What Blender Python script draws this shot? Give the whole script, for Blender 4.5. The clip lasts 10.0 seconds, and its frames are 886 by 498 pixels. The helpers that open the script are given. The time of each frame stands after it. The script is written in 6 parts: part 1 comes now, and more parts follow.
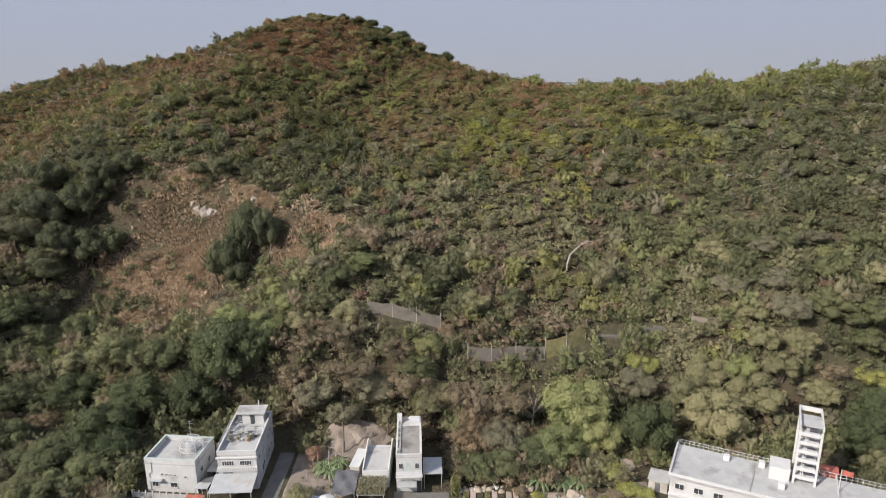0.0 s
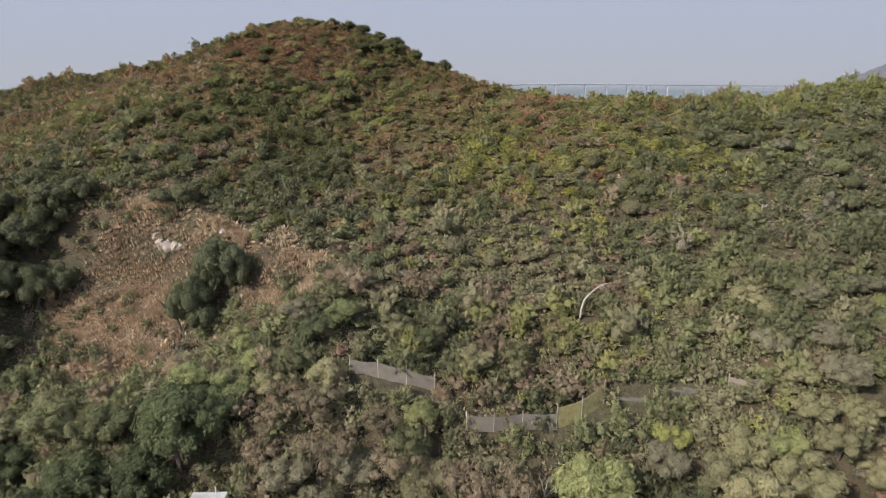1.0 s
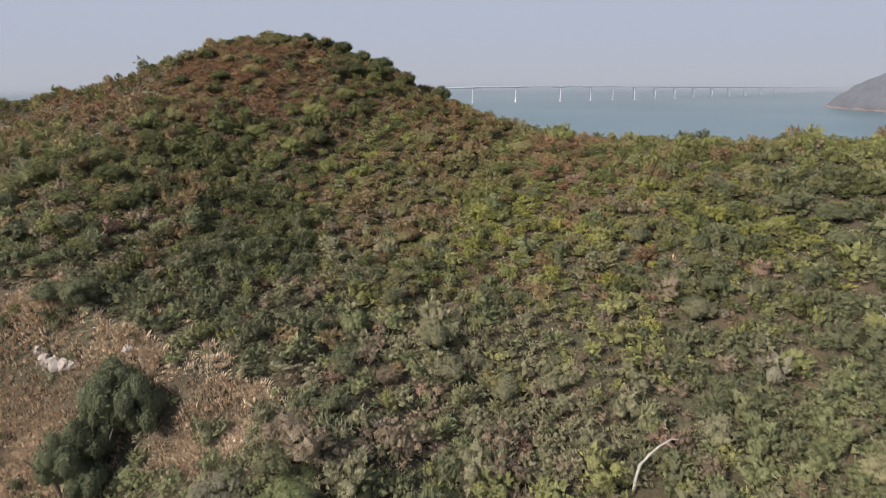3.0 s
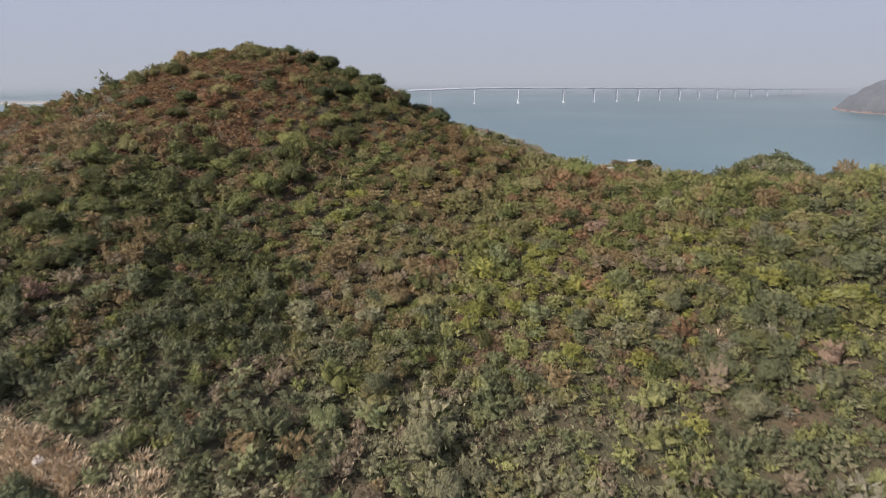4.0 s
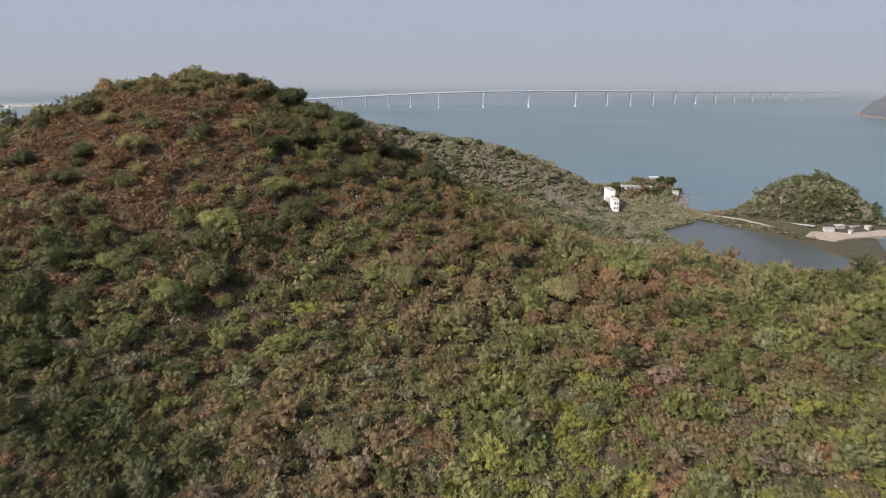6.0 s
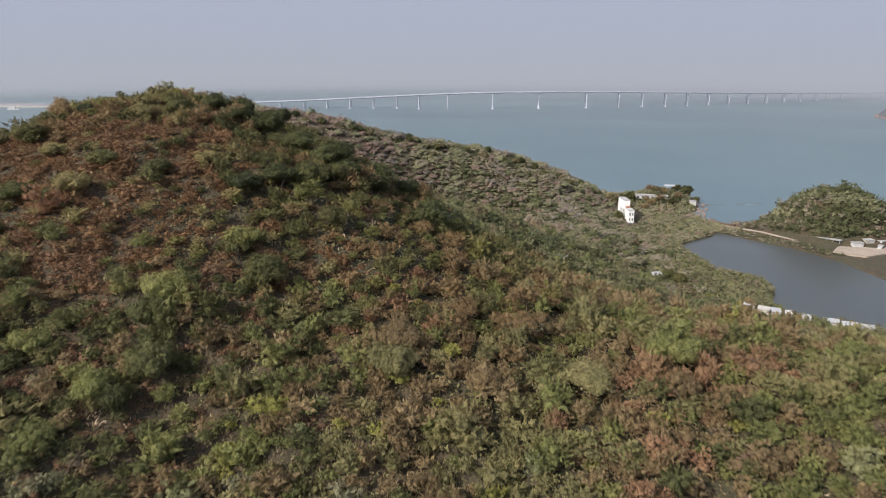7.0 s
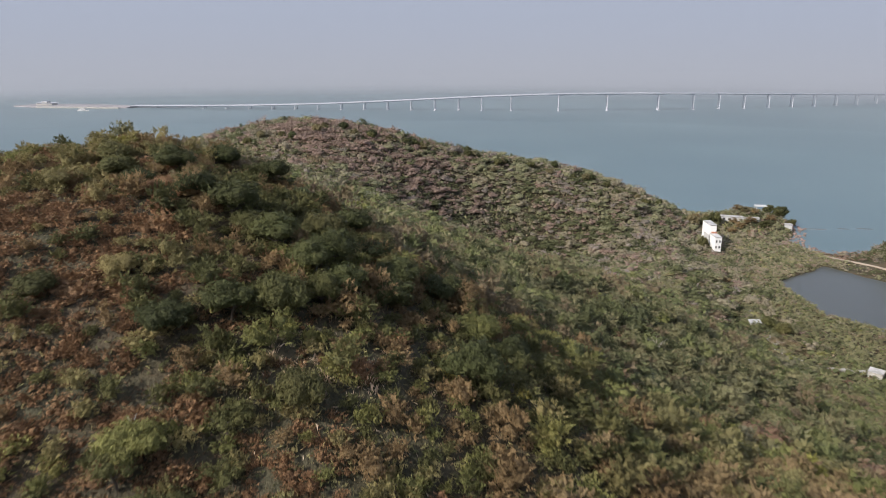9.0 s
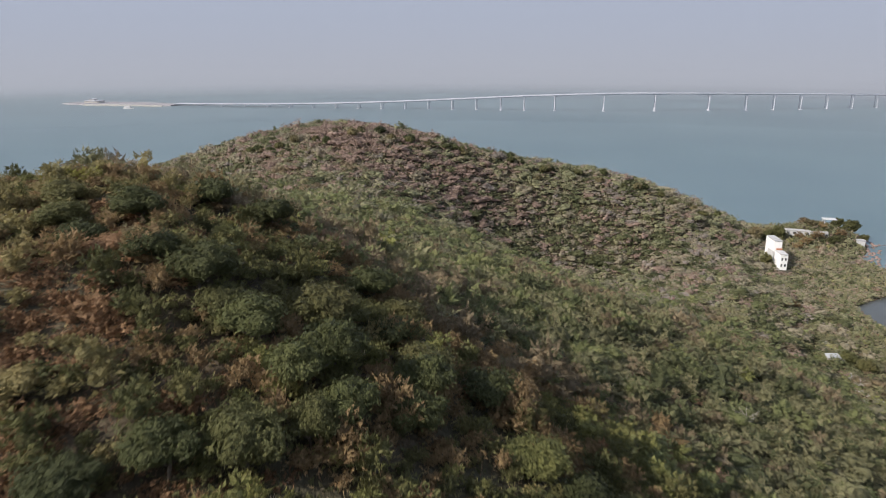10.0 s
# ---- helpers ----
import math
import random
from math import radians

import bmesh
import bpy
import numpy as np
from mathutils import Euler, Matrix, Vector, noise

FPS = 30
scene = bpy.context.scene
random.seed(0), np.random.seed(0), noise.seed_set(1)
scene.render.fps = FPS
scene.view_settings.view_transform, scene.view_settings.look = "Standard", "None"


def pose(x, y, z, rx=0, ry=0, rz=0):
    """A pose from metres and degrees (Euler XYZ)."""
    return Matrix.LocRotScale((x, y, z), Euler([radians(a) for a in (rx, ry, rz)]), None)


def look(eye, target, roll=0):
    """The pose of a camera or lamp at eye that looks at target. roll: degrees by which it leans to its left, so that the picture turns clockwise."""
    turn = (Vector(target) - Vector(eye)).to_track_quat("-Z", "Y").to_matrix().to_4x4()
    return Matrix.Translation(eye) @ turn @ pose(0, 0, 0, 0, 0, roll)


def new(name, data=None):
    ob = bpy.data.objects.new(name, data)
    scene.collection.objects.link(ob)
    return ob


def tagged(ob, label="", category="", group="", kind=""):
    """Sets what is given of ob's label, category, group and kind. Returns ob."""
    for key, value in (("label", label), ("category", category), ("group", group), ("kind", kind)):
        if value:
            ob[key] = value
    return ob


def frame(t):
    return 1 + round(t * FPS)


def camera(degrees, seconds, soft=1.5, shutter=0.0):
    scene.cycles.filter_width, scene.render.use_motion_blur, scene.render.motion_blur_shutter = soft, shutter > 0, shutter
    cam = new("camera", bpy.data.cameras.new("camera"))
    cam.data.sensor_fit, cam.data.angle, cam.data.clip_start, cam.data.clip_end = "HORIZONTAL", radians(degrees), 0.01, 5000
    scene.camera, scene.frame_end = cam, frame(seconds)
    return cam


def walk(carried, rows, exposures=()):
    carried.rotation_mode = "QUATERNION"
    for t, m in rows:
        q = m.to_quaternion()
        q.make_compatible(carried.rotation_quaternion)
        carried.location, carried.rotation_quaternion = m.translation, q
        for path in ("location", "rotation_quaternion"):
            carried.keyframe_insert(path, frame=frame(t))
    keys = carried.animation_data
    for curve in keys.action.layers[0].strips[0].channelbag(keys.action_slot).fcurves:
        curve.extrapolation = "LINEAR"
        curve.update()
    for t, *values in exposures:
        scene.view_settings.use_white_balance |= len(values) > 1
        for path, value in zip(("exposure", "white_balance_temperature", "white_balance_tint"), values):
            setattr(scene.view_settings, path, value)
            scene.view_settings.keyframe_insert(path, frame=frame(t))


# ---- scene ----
cam = camera(66.3, 10.0, soft=0.75, shutter=0.3)
PATH = [
    (0, (3.414, -4.318, 82.839), (3.392, -2.39, 82.305), -0.2),
    (0.5, (3.752, 6.971, 84.116), (3.731, 8.898, 83.584), -0.1),
    (1, (4.062, 18.922, 85.893), (4.042, 20.85, 85.36), -0.1),
    (1.5, (4.275, 31.24, 87.709), (4.253, 33.167, 87.174), -0.1),
    (2, (4.403, 43.348, 89.375), (4.38, 45.276, 88.842), -0.0),
    (2.5, (4.748, 55.556, 91.404), (4.724, 57.483, 90.869), -0.1),
    (4, (5.61, 92.992, 98.843), (5.581, 94.917, 98.299), 0.15),
    (4.5, (6.017, 106.872, 100.568), (5.986, 108.796, 100.025), 0.1),
    (5, (6.199, 118.727, 102.527), (6.165, 120.65, 101.982), 0.3),
    (5.5, (6.727, 130.119, 103.997), (6.683, 132.043, 103.451), 0.3),
    (7, (7.957, 162.398, 109.043), (7.878, 164.319, 108.493), 0.3),
    (7.5, (8.046, 173.244, 110.309), (7.944, 175.164, 109.758), 0.2),
    (8, (8.131, 184.31, 111.769), (8.0, 186.228, 111.217), 0.1),
    (8.5, (7.792, 196.026, 112.896), (7.601, 197.938, 112.341), 0.2),
    (9, (6.792, 208.207, 113.606), (6.535, 210.111, 113.05), 0.0),
    (9.5, (5.174, 219.973, 114.425), (4.854, 221.867, 113.867), -0.0),
    (10, (2.698, 232.64, 114.982), (2.328, 234.524, 114.42), 0.0),
]
walk(cam, [(t, look(eye, target, roll)) for t, eye, target, roll in PATH], exposures=[(0.0, 0.38), (0.5, 0.45), (1.0, 0.5), (2.5, 0.52), (4.5, 0.44), (5.5, 0.4), (10.0, 0.4)])

# ---- world, sun ----
SUN_FROM = Vector((-0.62, -0.52, 0.59)).normalized()
world = bpy.data.worlds.new("sky")
scene.world = world
world.use_nodes = True
wn = world.node_tree
sky = wn.nodes.new("ShaderNodeTexSky")
sky.sky_type = "NISHITA"
sky.sun_disc = False
sky.sun_elevation = math.asin(SUN_FROM.z)
sky.sun_rotation = math.atan2(SUN_FROM.x, SUN_FROM.y)
sky.air_density, sky.dust_density, sky.ozone_density, sky.altitude = 1.0, 4.0, 2.0, 50
haze_tint = wn.nodes.new("ShaderNodeMix")
haze_tint.data_type, haze_tint.blend_type = "RGBA", "MIX"
haze_tint.inputs["Factor"].default_value = 0.6
haze_tint.inputs["B"].default_value = (4.3, 4.75, 5.9, 1)
wn.links.new(sky.outputs[0], haze_tint.inputs["A"])
wn.links.new(haze_tint.outputs["Result"], wn.nodes["Background"].inputs[0])
wn.nodes["Background"].inputs[1].default_value = 0.115

sun = new("sun", bpy.data.lights.new("sun", "SUN"))
sun.data.energy, sun.data.angle, sun.data.color = 4.8, radians(1.0), (1.0, 0.925, 0.83)
sun.rotation_euler = SUN_FROM.to_track_quat("Z", "Y").to_euler()

# ---- materials ----


def nodes_of(name, rough=0.8, metal=0.0):
    m = bpy.data.materials.new(name)
    m.use_nodes = True
    t = m.node_tree
    b = t.nodes["Principled BSDF"]
    b.inputs["Roughness"].default_value, b.inputs["Metallic"].default_value = rough, metal
    return m, t, b


def noise_node(t, scale, detail=4.0, where=None):
    n = t.nodes.new("ShaderNodeTexNoise")
    n.inputs["Scale"].default_value, n.inputs["Detail"].default_value = scale, detail
    t.links.new(where or position(t), n.inputs["Vector"])
    return n.outputs["Fac"]


def position(t):
    for n in t.nodes:
        if n.bl_idname == "ShaderNodeNewGeometry":
            return n.outputs["Position"]
    return t.nodes.new("ShaderNodeNewGeometry").outputs["Position"]


def ramp(t, fac, stops):
    r = t.nodes.new("ShaderNodeValToRGB")
    e = r.color_ramp.elements
    while len(e) < len(stops):
        e.new(0.5)
    for s, (p, c) in zip(e, stops):
        s.position, s.color = p, (*c, 1)
    t.links.new(fac, r.inputs[0])
    return r.outputs[0]


def blend(t, a, b, fac, kind="MIX"):
    n = t.nodes.new("ShaderNodeMix")
    n.data_type, n.blend_type = "RGBA", kind
    for key, v in (("A", a), ("B", b), ("Factor", fac)):
        if isinstance(v, (int, float)):
            n.inputs[key].default_value = v
        elif isinstance(v, tuple):
            n.inputs[key].default_value = (*v, 1)
        else:
            t.links.new(v, n.inputs[key])
    return n.outputs["Result"]


def bump(t, b, height, strength, distance=0.1):
    n = t.nodes.new("ShaderNodeBump")
    n.inputs["Strength"].default_value, n.inputs["Distance"].default_value = strength, distance
    t.links.new(height, n.inputs["Height"])
    t.links.new(n.outputs[0], b.inputs["Normal"])


def surface(name, dark, light, scale=1.0, rough=0.8, grain=8.0, relief=0.3, metal=0.0, stain=None):
    """Two scales of variation between a dark and a light tone, fine relief, and stains where wanted."""
    m, t, b = nodes_of(name, rough, metal)
    c = ramp(t, noise_node(t, scale), [(0.3, dark), (0.7, light)])
    mid = tuple((p + q) / 2 for p, q in zip(dark, light))
    c = blend(t, c, ramp(t, noise_node(t, grain), [(0.35, dark), (0.65, mid)]), 0.35)
    if stain:
        s = noise_node(t, scale * 0.6, 6.0)
        k = ramp(t, s, [(0.55, (0, 0, 0)), (0.68, (1, 1, 1))])
        c = blend(t, c, stain, k)
    t.links.new(c, b.inputs["Base Color"])
    bump(t, b, noise_node(t, grain), relief)
    return m


def foliage(name, dark, light, dry, see=0.3, fine=4.5, relief=0.8, vary=0.2, gap=0.44):
    """Leaves: tone drifts over the slope and from plant to plant, sprays torn into single leaves, with leafy relief, and light shines through."""
    m, t, b = nodes_of(name, 0.62)
    b.inputs["Specular IOR Level"].default_value = 0.25
    geo = position(t).node

    def sums(kind, p, q):
        n = t.nodes.new("ShaderNodeMath")
        n.operation = kind
        for slot, v in enumerate((p, q)):
            if isinstance(v, float):
                n.inputs[slot].default_value = v
            else:
                t.links.new(v, n.inputs[slot])
        return n.outputs[0]

    def spread(v, lo, hi, to_lo, to_hi):
        n = t.nodes.new("ShaderNodeMapRange")
        for key, w in (("From Min", lo), ("From Max", hi), ("To Min", to_lo), ("To Max", to_hi)):
            n.inputs[key].default_value = w
        t.links.new(v, n.inputs["Value"])
        return n.outputs[0]

    own = t.nodes.new("ShaderNodeAttribute")
    own.attribute_name = "tone"
    own = sums("FRACT", sums("ADD", own.outputs["Fac"], t.nodes.new("ShaderNodeObjectInfo").outputs["Random"]), 0.0)
    drift = sums("ADD", sums("MULTIPLY", noise_node(t, 0.16, 3.0), 0.6), sums("MULTIPLY", own, 0.4))
    c = ramp(t, drift, [(0.3, dark), (0.52, light), (0.74, dry)])
    c = blend(t, c, ramp(t, noise_node(t, 0.022, 2.0), [(0.35, dark), (0.65, light)]), 0.3)
    grain = noise_node(t, fine, 3.0)
    k = sums("MULTIPLY", spread(geo.outputs["Random Per Island"], 0.0, 1.0, 0.9, 1.12), spread(grain, 0.32, 0.68, 0.76, 1.24))
    k = sums("MULTIPLY", k, spread(sums("FRACT", sums("MULTIPLY", own, 7.31), 0.0), 0.0, 1.0, 1 - vary, 1 + vary))
    v = t.nodes.new("ShaderNodeVectorMath")
    v.operation = "SCALE"
    t.links.new(c, v.inputs[0])
    t.links.new(k, v.inputs["Scale"])
    t.links.new(v.outputs[0], b.inputs["Base Color"])
    bump(t, b, grain, relief, 0.35)
    tr = t.nodes.new("ShaderNodeBsdfTranslucent")
    t.links.new(v.outputs[0], tr.inputs[0])
    mix = t.nodes.new("ShaderNodeMixShader")
    mix.inputs[0].default_value = see
    t.links.new(b.outputs[0], mix.inputs[1])
    t.links.new(tr.outputs[0], mix.inputs[2])
    out = mix.outputs[0]
    if gap:
        cut, clear = t.nodes.new("ShaderNodeMixShader"), t.nodes.new("ShaderNodeBsdfTransparent")
        t.links.new(sums("GREATER_THAN", noise_node(t, fine * 0.9, 1.0), gap), cut.inputs[0])
        t.links.new(clear.outputs[0], cut.inputs[1])
        t.links.new(out, cut.inputs[2])
        out = cut.outputs[0]
    t.links.new(out, t.nodes["Material Output"].inputs["Surface"])
    return m


TONES = {
    "dark": ("leaf_dark_green", (0.047, 0.058, 0.028), (0.075, 0.088, 0.042), (0.1, 0.106, 0.054)),
    "deep": ("leaf_deep_green", (0.027, 0.038, 0.019), (0.044, 0.059, 0.027), (0.062, 0.078, 0.037)),
    "olive": ("leaf_olive", (0.103, 0.107, 0.06), (0.148, 0.15, 0.081), (0.178, 0.17, 0.098)),
    "brown": ("leaf_withered", (0.11, 0.088, 0.056), (0.152, 0.122, 0.079), (0.18, 0.15, 0.1)),
    "tan": ("leaf_thin_brownish", (0.094, 0.082, 0.054), (0.132, 0.114, 0.075), (0.16, 0.136, 0.092)),
    "dusk": ("leaf_dull_green", (0.08, 0.082, 0.054), (0.114, 0.114, 0.075), (0.142, 0.137, 0.092)),
    "red": ("leaf_russet", (0.135, 0.085, 0.06), (0.178, 0.115, 0.082), (0.2, 0.145, 0.1)),
    "yellow": ("leaf_yellow_green", (0.122, 0.136, 0.047), (0.168, 0.183, 0.058), (0.2, 0.204, 0.073)),
    "green": ("leaf_fresh_green", (0.083, 0.101, 0.045), (0.125, 0.146, 0.062), (0.158, 0.165, 0.074)),
    "grey": ("leaf_grey_green", (0.098, 0.098, 0.068), (0.138, 0.136, 0.093), (0.165, 0.157, 0.112)),
}


COMMON = (0.105, 0.107, 0.06)


def palette(species, r, g, b, fine=4.5, even=0.0, vary=0.2, gap=0.44, relief=0.8, calm=0.12):
    """The leaf materials of one stretch of hill, leaning towards a tint that can carry haze or brightness. even: less
    drift within a kind; calm: kinds closer to one another.
    """
    made = {}
    for kind, (name, *tones) in TONES.items():
        tones = [tuple((v + (m - v) * even) * (1 - calm) + q * calm for v, m, q in zip(c, tones[1], COMMON)) for c in tones]
        made[kind] = foliage(name + species, *(tuple(v * w for v, w in zip(c, (r, g, b))) for c in tones), fine=fine, vary=vary, gap=gap, relief=relief)
    return made


# LEAF carries haze as extra blue and lifted darks; SCRUB holds less of it
LEAF = palette("", 1.82, 1.68, 1.84, 6.5, vary=0.12, calm=0.25)
VALE = palette("_valley", 1.42, 1.34, 1.3, 6.5, vary=0.15)
SCRUB = palette("_hill_scrub", 1.74, 1.56, 1.3, 8.0, vary=0.15, calm=0.08)
# darker copy of the scrub leaves: less haze and less sun in the colour
HEATH = palette("_heath", 1.52, 1.29, 1.02, 8.0, vary=0.15, calm=0.03)
# far hill leaves: haze put into the colour as a paler, bluer, evener tint
HAZED_WOODS = palette("_far_wood_hazed", 1.9, 1.66, 2.15, 4.0, 0.4, 0.08, 0.42, 0.5, 0.18)
HAZED_WOODS["dark"] = VALE["dark"]
# the same leaf tones brightened for tree crowns: haze-light put into the colour
BRIGHTENED_CANOPY = palette("_tree", 2.05, 1.9, 1.95, 6.0, vary=0.12, calm=0.05)
for leaves, r, g, b in ((LEAF, 1.0, 1.0, 1.0), (SCRUB, 0.98, 0.9, 0.82), (HEATH, 0.86, 0.76, 0.6), (HAZED_WOODS, 1.0, 1.0, 1.0), (VALE, 1.0, 1.0, 1.0)):
    leaves["grass"] = foliage("grass_dry", (0.375, 0.28, 0.19), (0.485, 0.375, 0.265), (0.56, 0.455, 0.335), 0.15, 9.0, 0.3, gap=0.0)
    leaves["bracken"] = foliage("bracken_dry", (0.15 * r, 0.096 * g, 0.062 * b), (0.208 * r, 0.134 * g, 0.086 * b), (0.25 * r, 0.172 * g, 0.116 * b), 0.15, 9.0, 0.5)
BARK = surface("bark", (0.06, 0.05, 0.04), (0.14, 0.115, 0.09), 1.5, grain=14.0)
DEADWOOD = surface("bleached_wood", (0.27, 0.245, 0.22), (0.42, 0.39, 0.355), 2.0, grain=12.0)


def ground_material():
    m, t, b = nodes_of("hill_soil", 0.95)
    soil = ramp(t, noise_node(t, 0.25, 6.0), [(0.3, (0.036, 0.027, 0.016)), (0.5, (0.06, 0.043, 0.025)), (0.72, (0.088, 0.06, 0.035))])
    weeds = ramp(t, noise_node(t, 1.1, 5.0), [(0.4, (0.032, 0.033, 0.017)), (0.62, (0.062, 0.056, 0.03))])
    c = blend(t, soil, weeds, ramp(t, noise_node(t, 0.06, 4.0), [(0.4, (0.15,) * 3), (0.6, (0.85,) * 3)]))
    t.links.new(c, b.inputs["Base Color"])
    bump(t, b, noise_node(t, 1.6, 6.0), 0.8, 0.5)
    return m


def water_material(name="sea_water", dark=(0.07, 0.115, 0.132), light=(0.088, 0.136, 0.152)):
    m, t, b = nodes_of(name, 0.3)
    drift = ramp(t, noise_node(t, 0.004, 4.0), [(0.35, dark), (0.65, light)])
    t.links.new(drift, b.inputs["Base Color"])
    b.inputs["IOR"].default_value = 1.4
    w = t.nodes.new("ShaderNodeTexNoise")
    w.inputs["Scale"].default_value, w.inputs["Detail"].default_value = 0.35, 5.0
    t.links.new(position(t), w.inputs["Vector"])
    bump(t, b, w.outputs["Fac"], 0.025, 0.3)
    return m


GROUND, WATER = ground_material(), water_material()
WHITEWASH = surface("weathered_white_paint", (0.38, 0.38, 0.385), (0.49, 0.49, 0.495), 0.5, 0.75, 3.0, 0.1, stain=(0.31, 0.305, 0.3))
WHITE = surface("white_paint", (0.44, 0.44, 0.445), (0.54, 0.54, 0.545), 0.8, 0.6, 5.0, 0.1)
ROOFING = surface("grey_roof_screed", (0.3, 0.3, 0.3), (0.4, 0.4, 0.4), 0.5, 0.85, 4.0, 0.2, stain=(0.23, 0.225, 0.22))
CONCRETE = surface("concrete", (0.3, 0.29, 0.27), (0.44, 0.42, 0.39), 0.4, 0.9, 4.0, 0.3, stain=(0.24, 0.22, 0.19))
# bluish-grey cast in the concrete's colour imitates haze over the bridge
DECKING = surface("hazed_bridge_concrete", (0.38, 0.39, 0.45), (0.44, 0.455, 0.51), 0.05, 0.8, 0.6, 0.1)
GLASS = surface("dark_window_glass", (0.03, 0.035, 0.04), (0.06, 0.065, 0.07), 2.0, 0.12, 6.0, 0.02)
SHEET = surface("pale_sheet_metal", (0.38, 0.39, 0.4), (0.5, 0.51, 0.52), 0.7, 0.45, 5.0, 0.1, 0.3, stain=(0.42, 0.37, 0.33))
STEEL = surface("galvanised_steel", (0.45, 0.45, 0.45), (0.6, 0.6, 0.6), 3.0, 0.4, 9.0, 0.1, 0.6)
ROCK = surface("shore_rock", (0.15, 0.105, 0.09), (0.25, 0.18, 0.155), 0.3, 0.9, 2.0, 0.8)
WETROCK = surface("wet_grey_rock", (0.1, 0.095, 0.1), (0.17, 0.16, 0.165), 0.3, 0.7, 2.0, 0.6)
SAND = surface("pale_sand", (0.25, 0.205, 0.165), (0.36, 0.3, 0.245), 0.2, 0.95, 1.5, 0.4)
CUTTING = surface("bare_cutting", (0.15, 0.122, 0.1), (0.26, 0.218, 0.185), 0.5, 0.95, 2.5, 1.0, stain=(0.11, 0.094, 0.075))
RUST = surface("rust_red_paint", (0.3, 0.08, 0.06), (0.42, 0.14, 0.1), 1.0, 0.7)
FENCING = surface("weathered_cane", (0.2, 0.175, 0.08), (0.34, 0.3, 0.145), 1.2, 0.95, 7.0, 0.7)

# ---- helpers for meshes ----


def part(name, bm, material, parent=None, label=""):
    me = bpy.data.meshes.new(name)
    bm.to_mesh(me)
    bm.free()
    me.materials.append(material)
    ob = new(name, me)
    ob.parent = parent
    return tagged(ob, label)


def thing(name, label, category, group="", kind="", at=None):
    ob = new(name)
    ob.empty_display_size = 0.5
    if at is not None:
        ob.matrix_basis = at
    return tagged(ob, label, category, group, kind)


def box(bm, x0, y0, z0, x1, y1, z1, bevel=0.0):
    """An upright box from corner to corner."""
    m = Matrix.LocRotScale(((x0 + x1) / 2, (y0 + y1) / 2, (z0 + z1) / 2), None, (abs(x1 - x0), abs(y1 - y0), abs(z1 - z0)))
    made = bmesh.ops.create_cube(bm, size=1, matrix=m)
    if bevel:
        edges = list({e for v in made["verts"] for e in v.link_edges})
        bmesh.ops.bevel(bm, geom=edges, offset=bevel, segments=1, affect="EDGES")
    return bm


def boxes(*rows, bevel=0.0):
    bm = bmesh.new()
    for r in rows:
        box(bm, *r, bevel)
    return bm


def tube(bm, pts, radii, sides=6):
    """A tapered tube along points."""
    rings = []
    for i, (p, r) in enumerate(zip(pts, radii)):
        a = Vector(pts[max(i - 1, 0)])
        d = (Vector(pts[min(i + 1, len(pts) - 1)]) - a).normalized()
        u = d.orthogonal().normalized()
        v = d.cross(u)
        rings.append([bm.verts.new(Vector(p) + r * (math.cos(k * math.tau / sides) * u + math.sin(k * math.tau / sides) * v)) for k in range(sides)])
    for a, b in zip(rings, rings[1:]):
        for k in range(sides):
            bm.faces.new((a[k], a[(k + 1) % sides], b[(k + 1) % sides], b[k]))
    for ring, flip in ((rings[0], True), (rings[-1], False)):
        bm.faces.new(ring[::-1] if flip else ring)
    return bm


def mesh_of(name, verts, quads, tris=None, mats=(), tri_slot=0):
    """A mesh from arrays: quads of slot 0 and triangles of another slot."""
    me = bpy.data.meshes.new(name)
    tris = np.zeros((0, 3), int) if tris is None else tris
    me.vertices.add(len(verts))
    me.vertices.foreach_set("co", np.asarray(verts, np.float32).ravel())
    me.loops.add(quads.size + tris.size)
    me.loops.foreach_set("vertex_index", np.concatenate([quads.ravel(), tris.ravel()]).astype(np.int32))
    me.polygons.add(len(quads) + len(tris))
    starts = np.concatenate([np.arange(len(quads)) * 4, quads.size + np.arange(len(tris)) * 3])
    me.polygons.foreach_set("loop_start", starts.astype(np.int32))
    me.polygons.foreach_set("material_index", np.concatenate([np.zeros(len(quads)), np.full(len(tris), tri_slot)]).astype(np.int32))
    me.polygons.foreach_set("use_smooth", np.ones(len(quads) + len(tris), bool))
    for m in mats:
        me.materials.append(m)
    me.update(calc_edges=True)
    return me


# ---- the lie of the land ----
# heights of broad swells on two nets, 50 m apart over the near hill and 70 x 62 m over the far one
FRONT = [[10, -17, 26, -20, 16, -17, -10, 15, -7], [-12, 30, -34, 18, -1, 0, 46, -50, 30], [4, 31, -11, 25, 16, -16, 8, 30, 31], [39, -54, 72, -11, -11, 50, 6, 22, 16], [4, 48, -26, 32, 50, -19, 29, -4, 21], [12, 29, 18, 49, -29, 23, -6, 3, 6], [18, -48, 19, -3, 26, 22, -20, 17, -13]]
BACK = [[-27, -7, 47, 9, -6, 11, 19], [37, 8, -21, 25, 38, -21, -47], [-20, -17, 35, 10, -96, 99, -12], [-4, 54, -14, 36, 20, -48, -35], [58, -27, 51, -16, 36, 49, 18], [-66, 12, -12, 2, -17, -35, -14]]
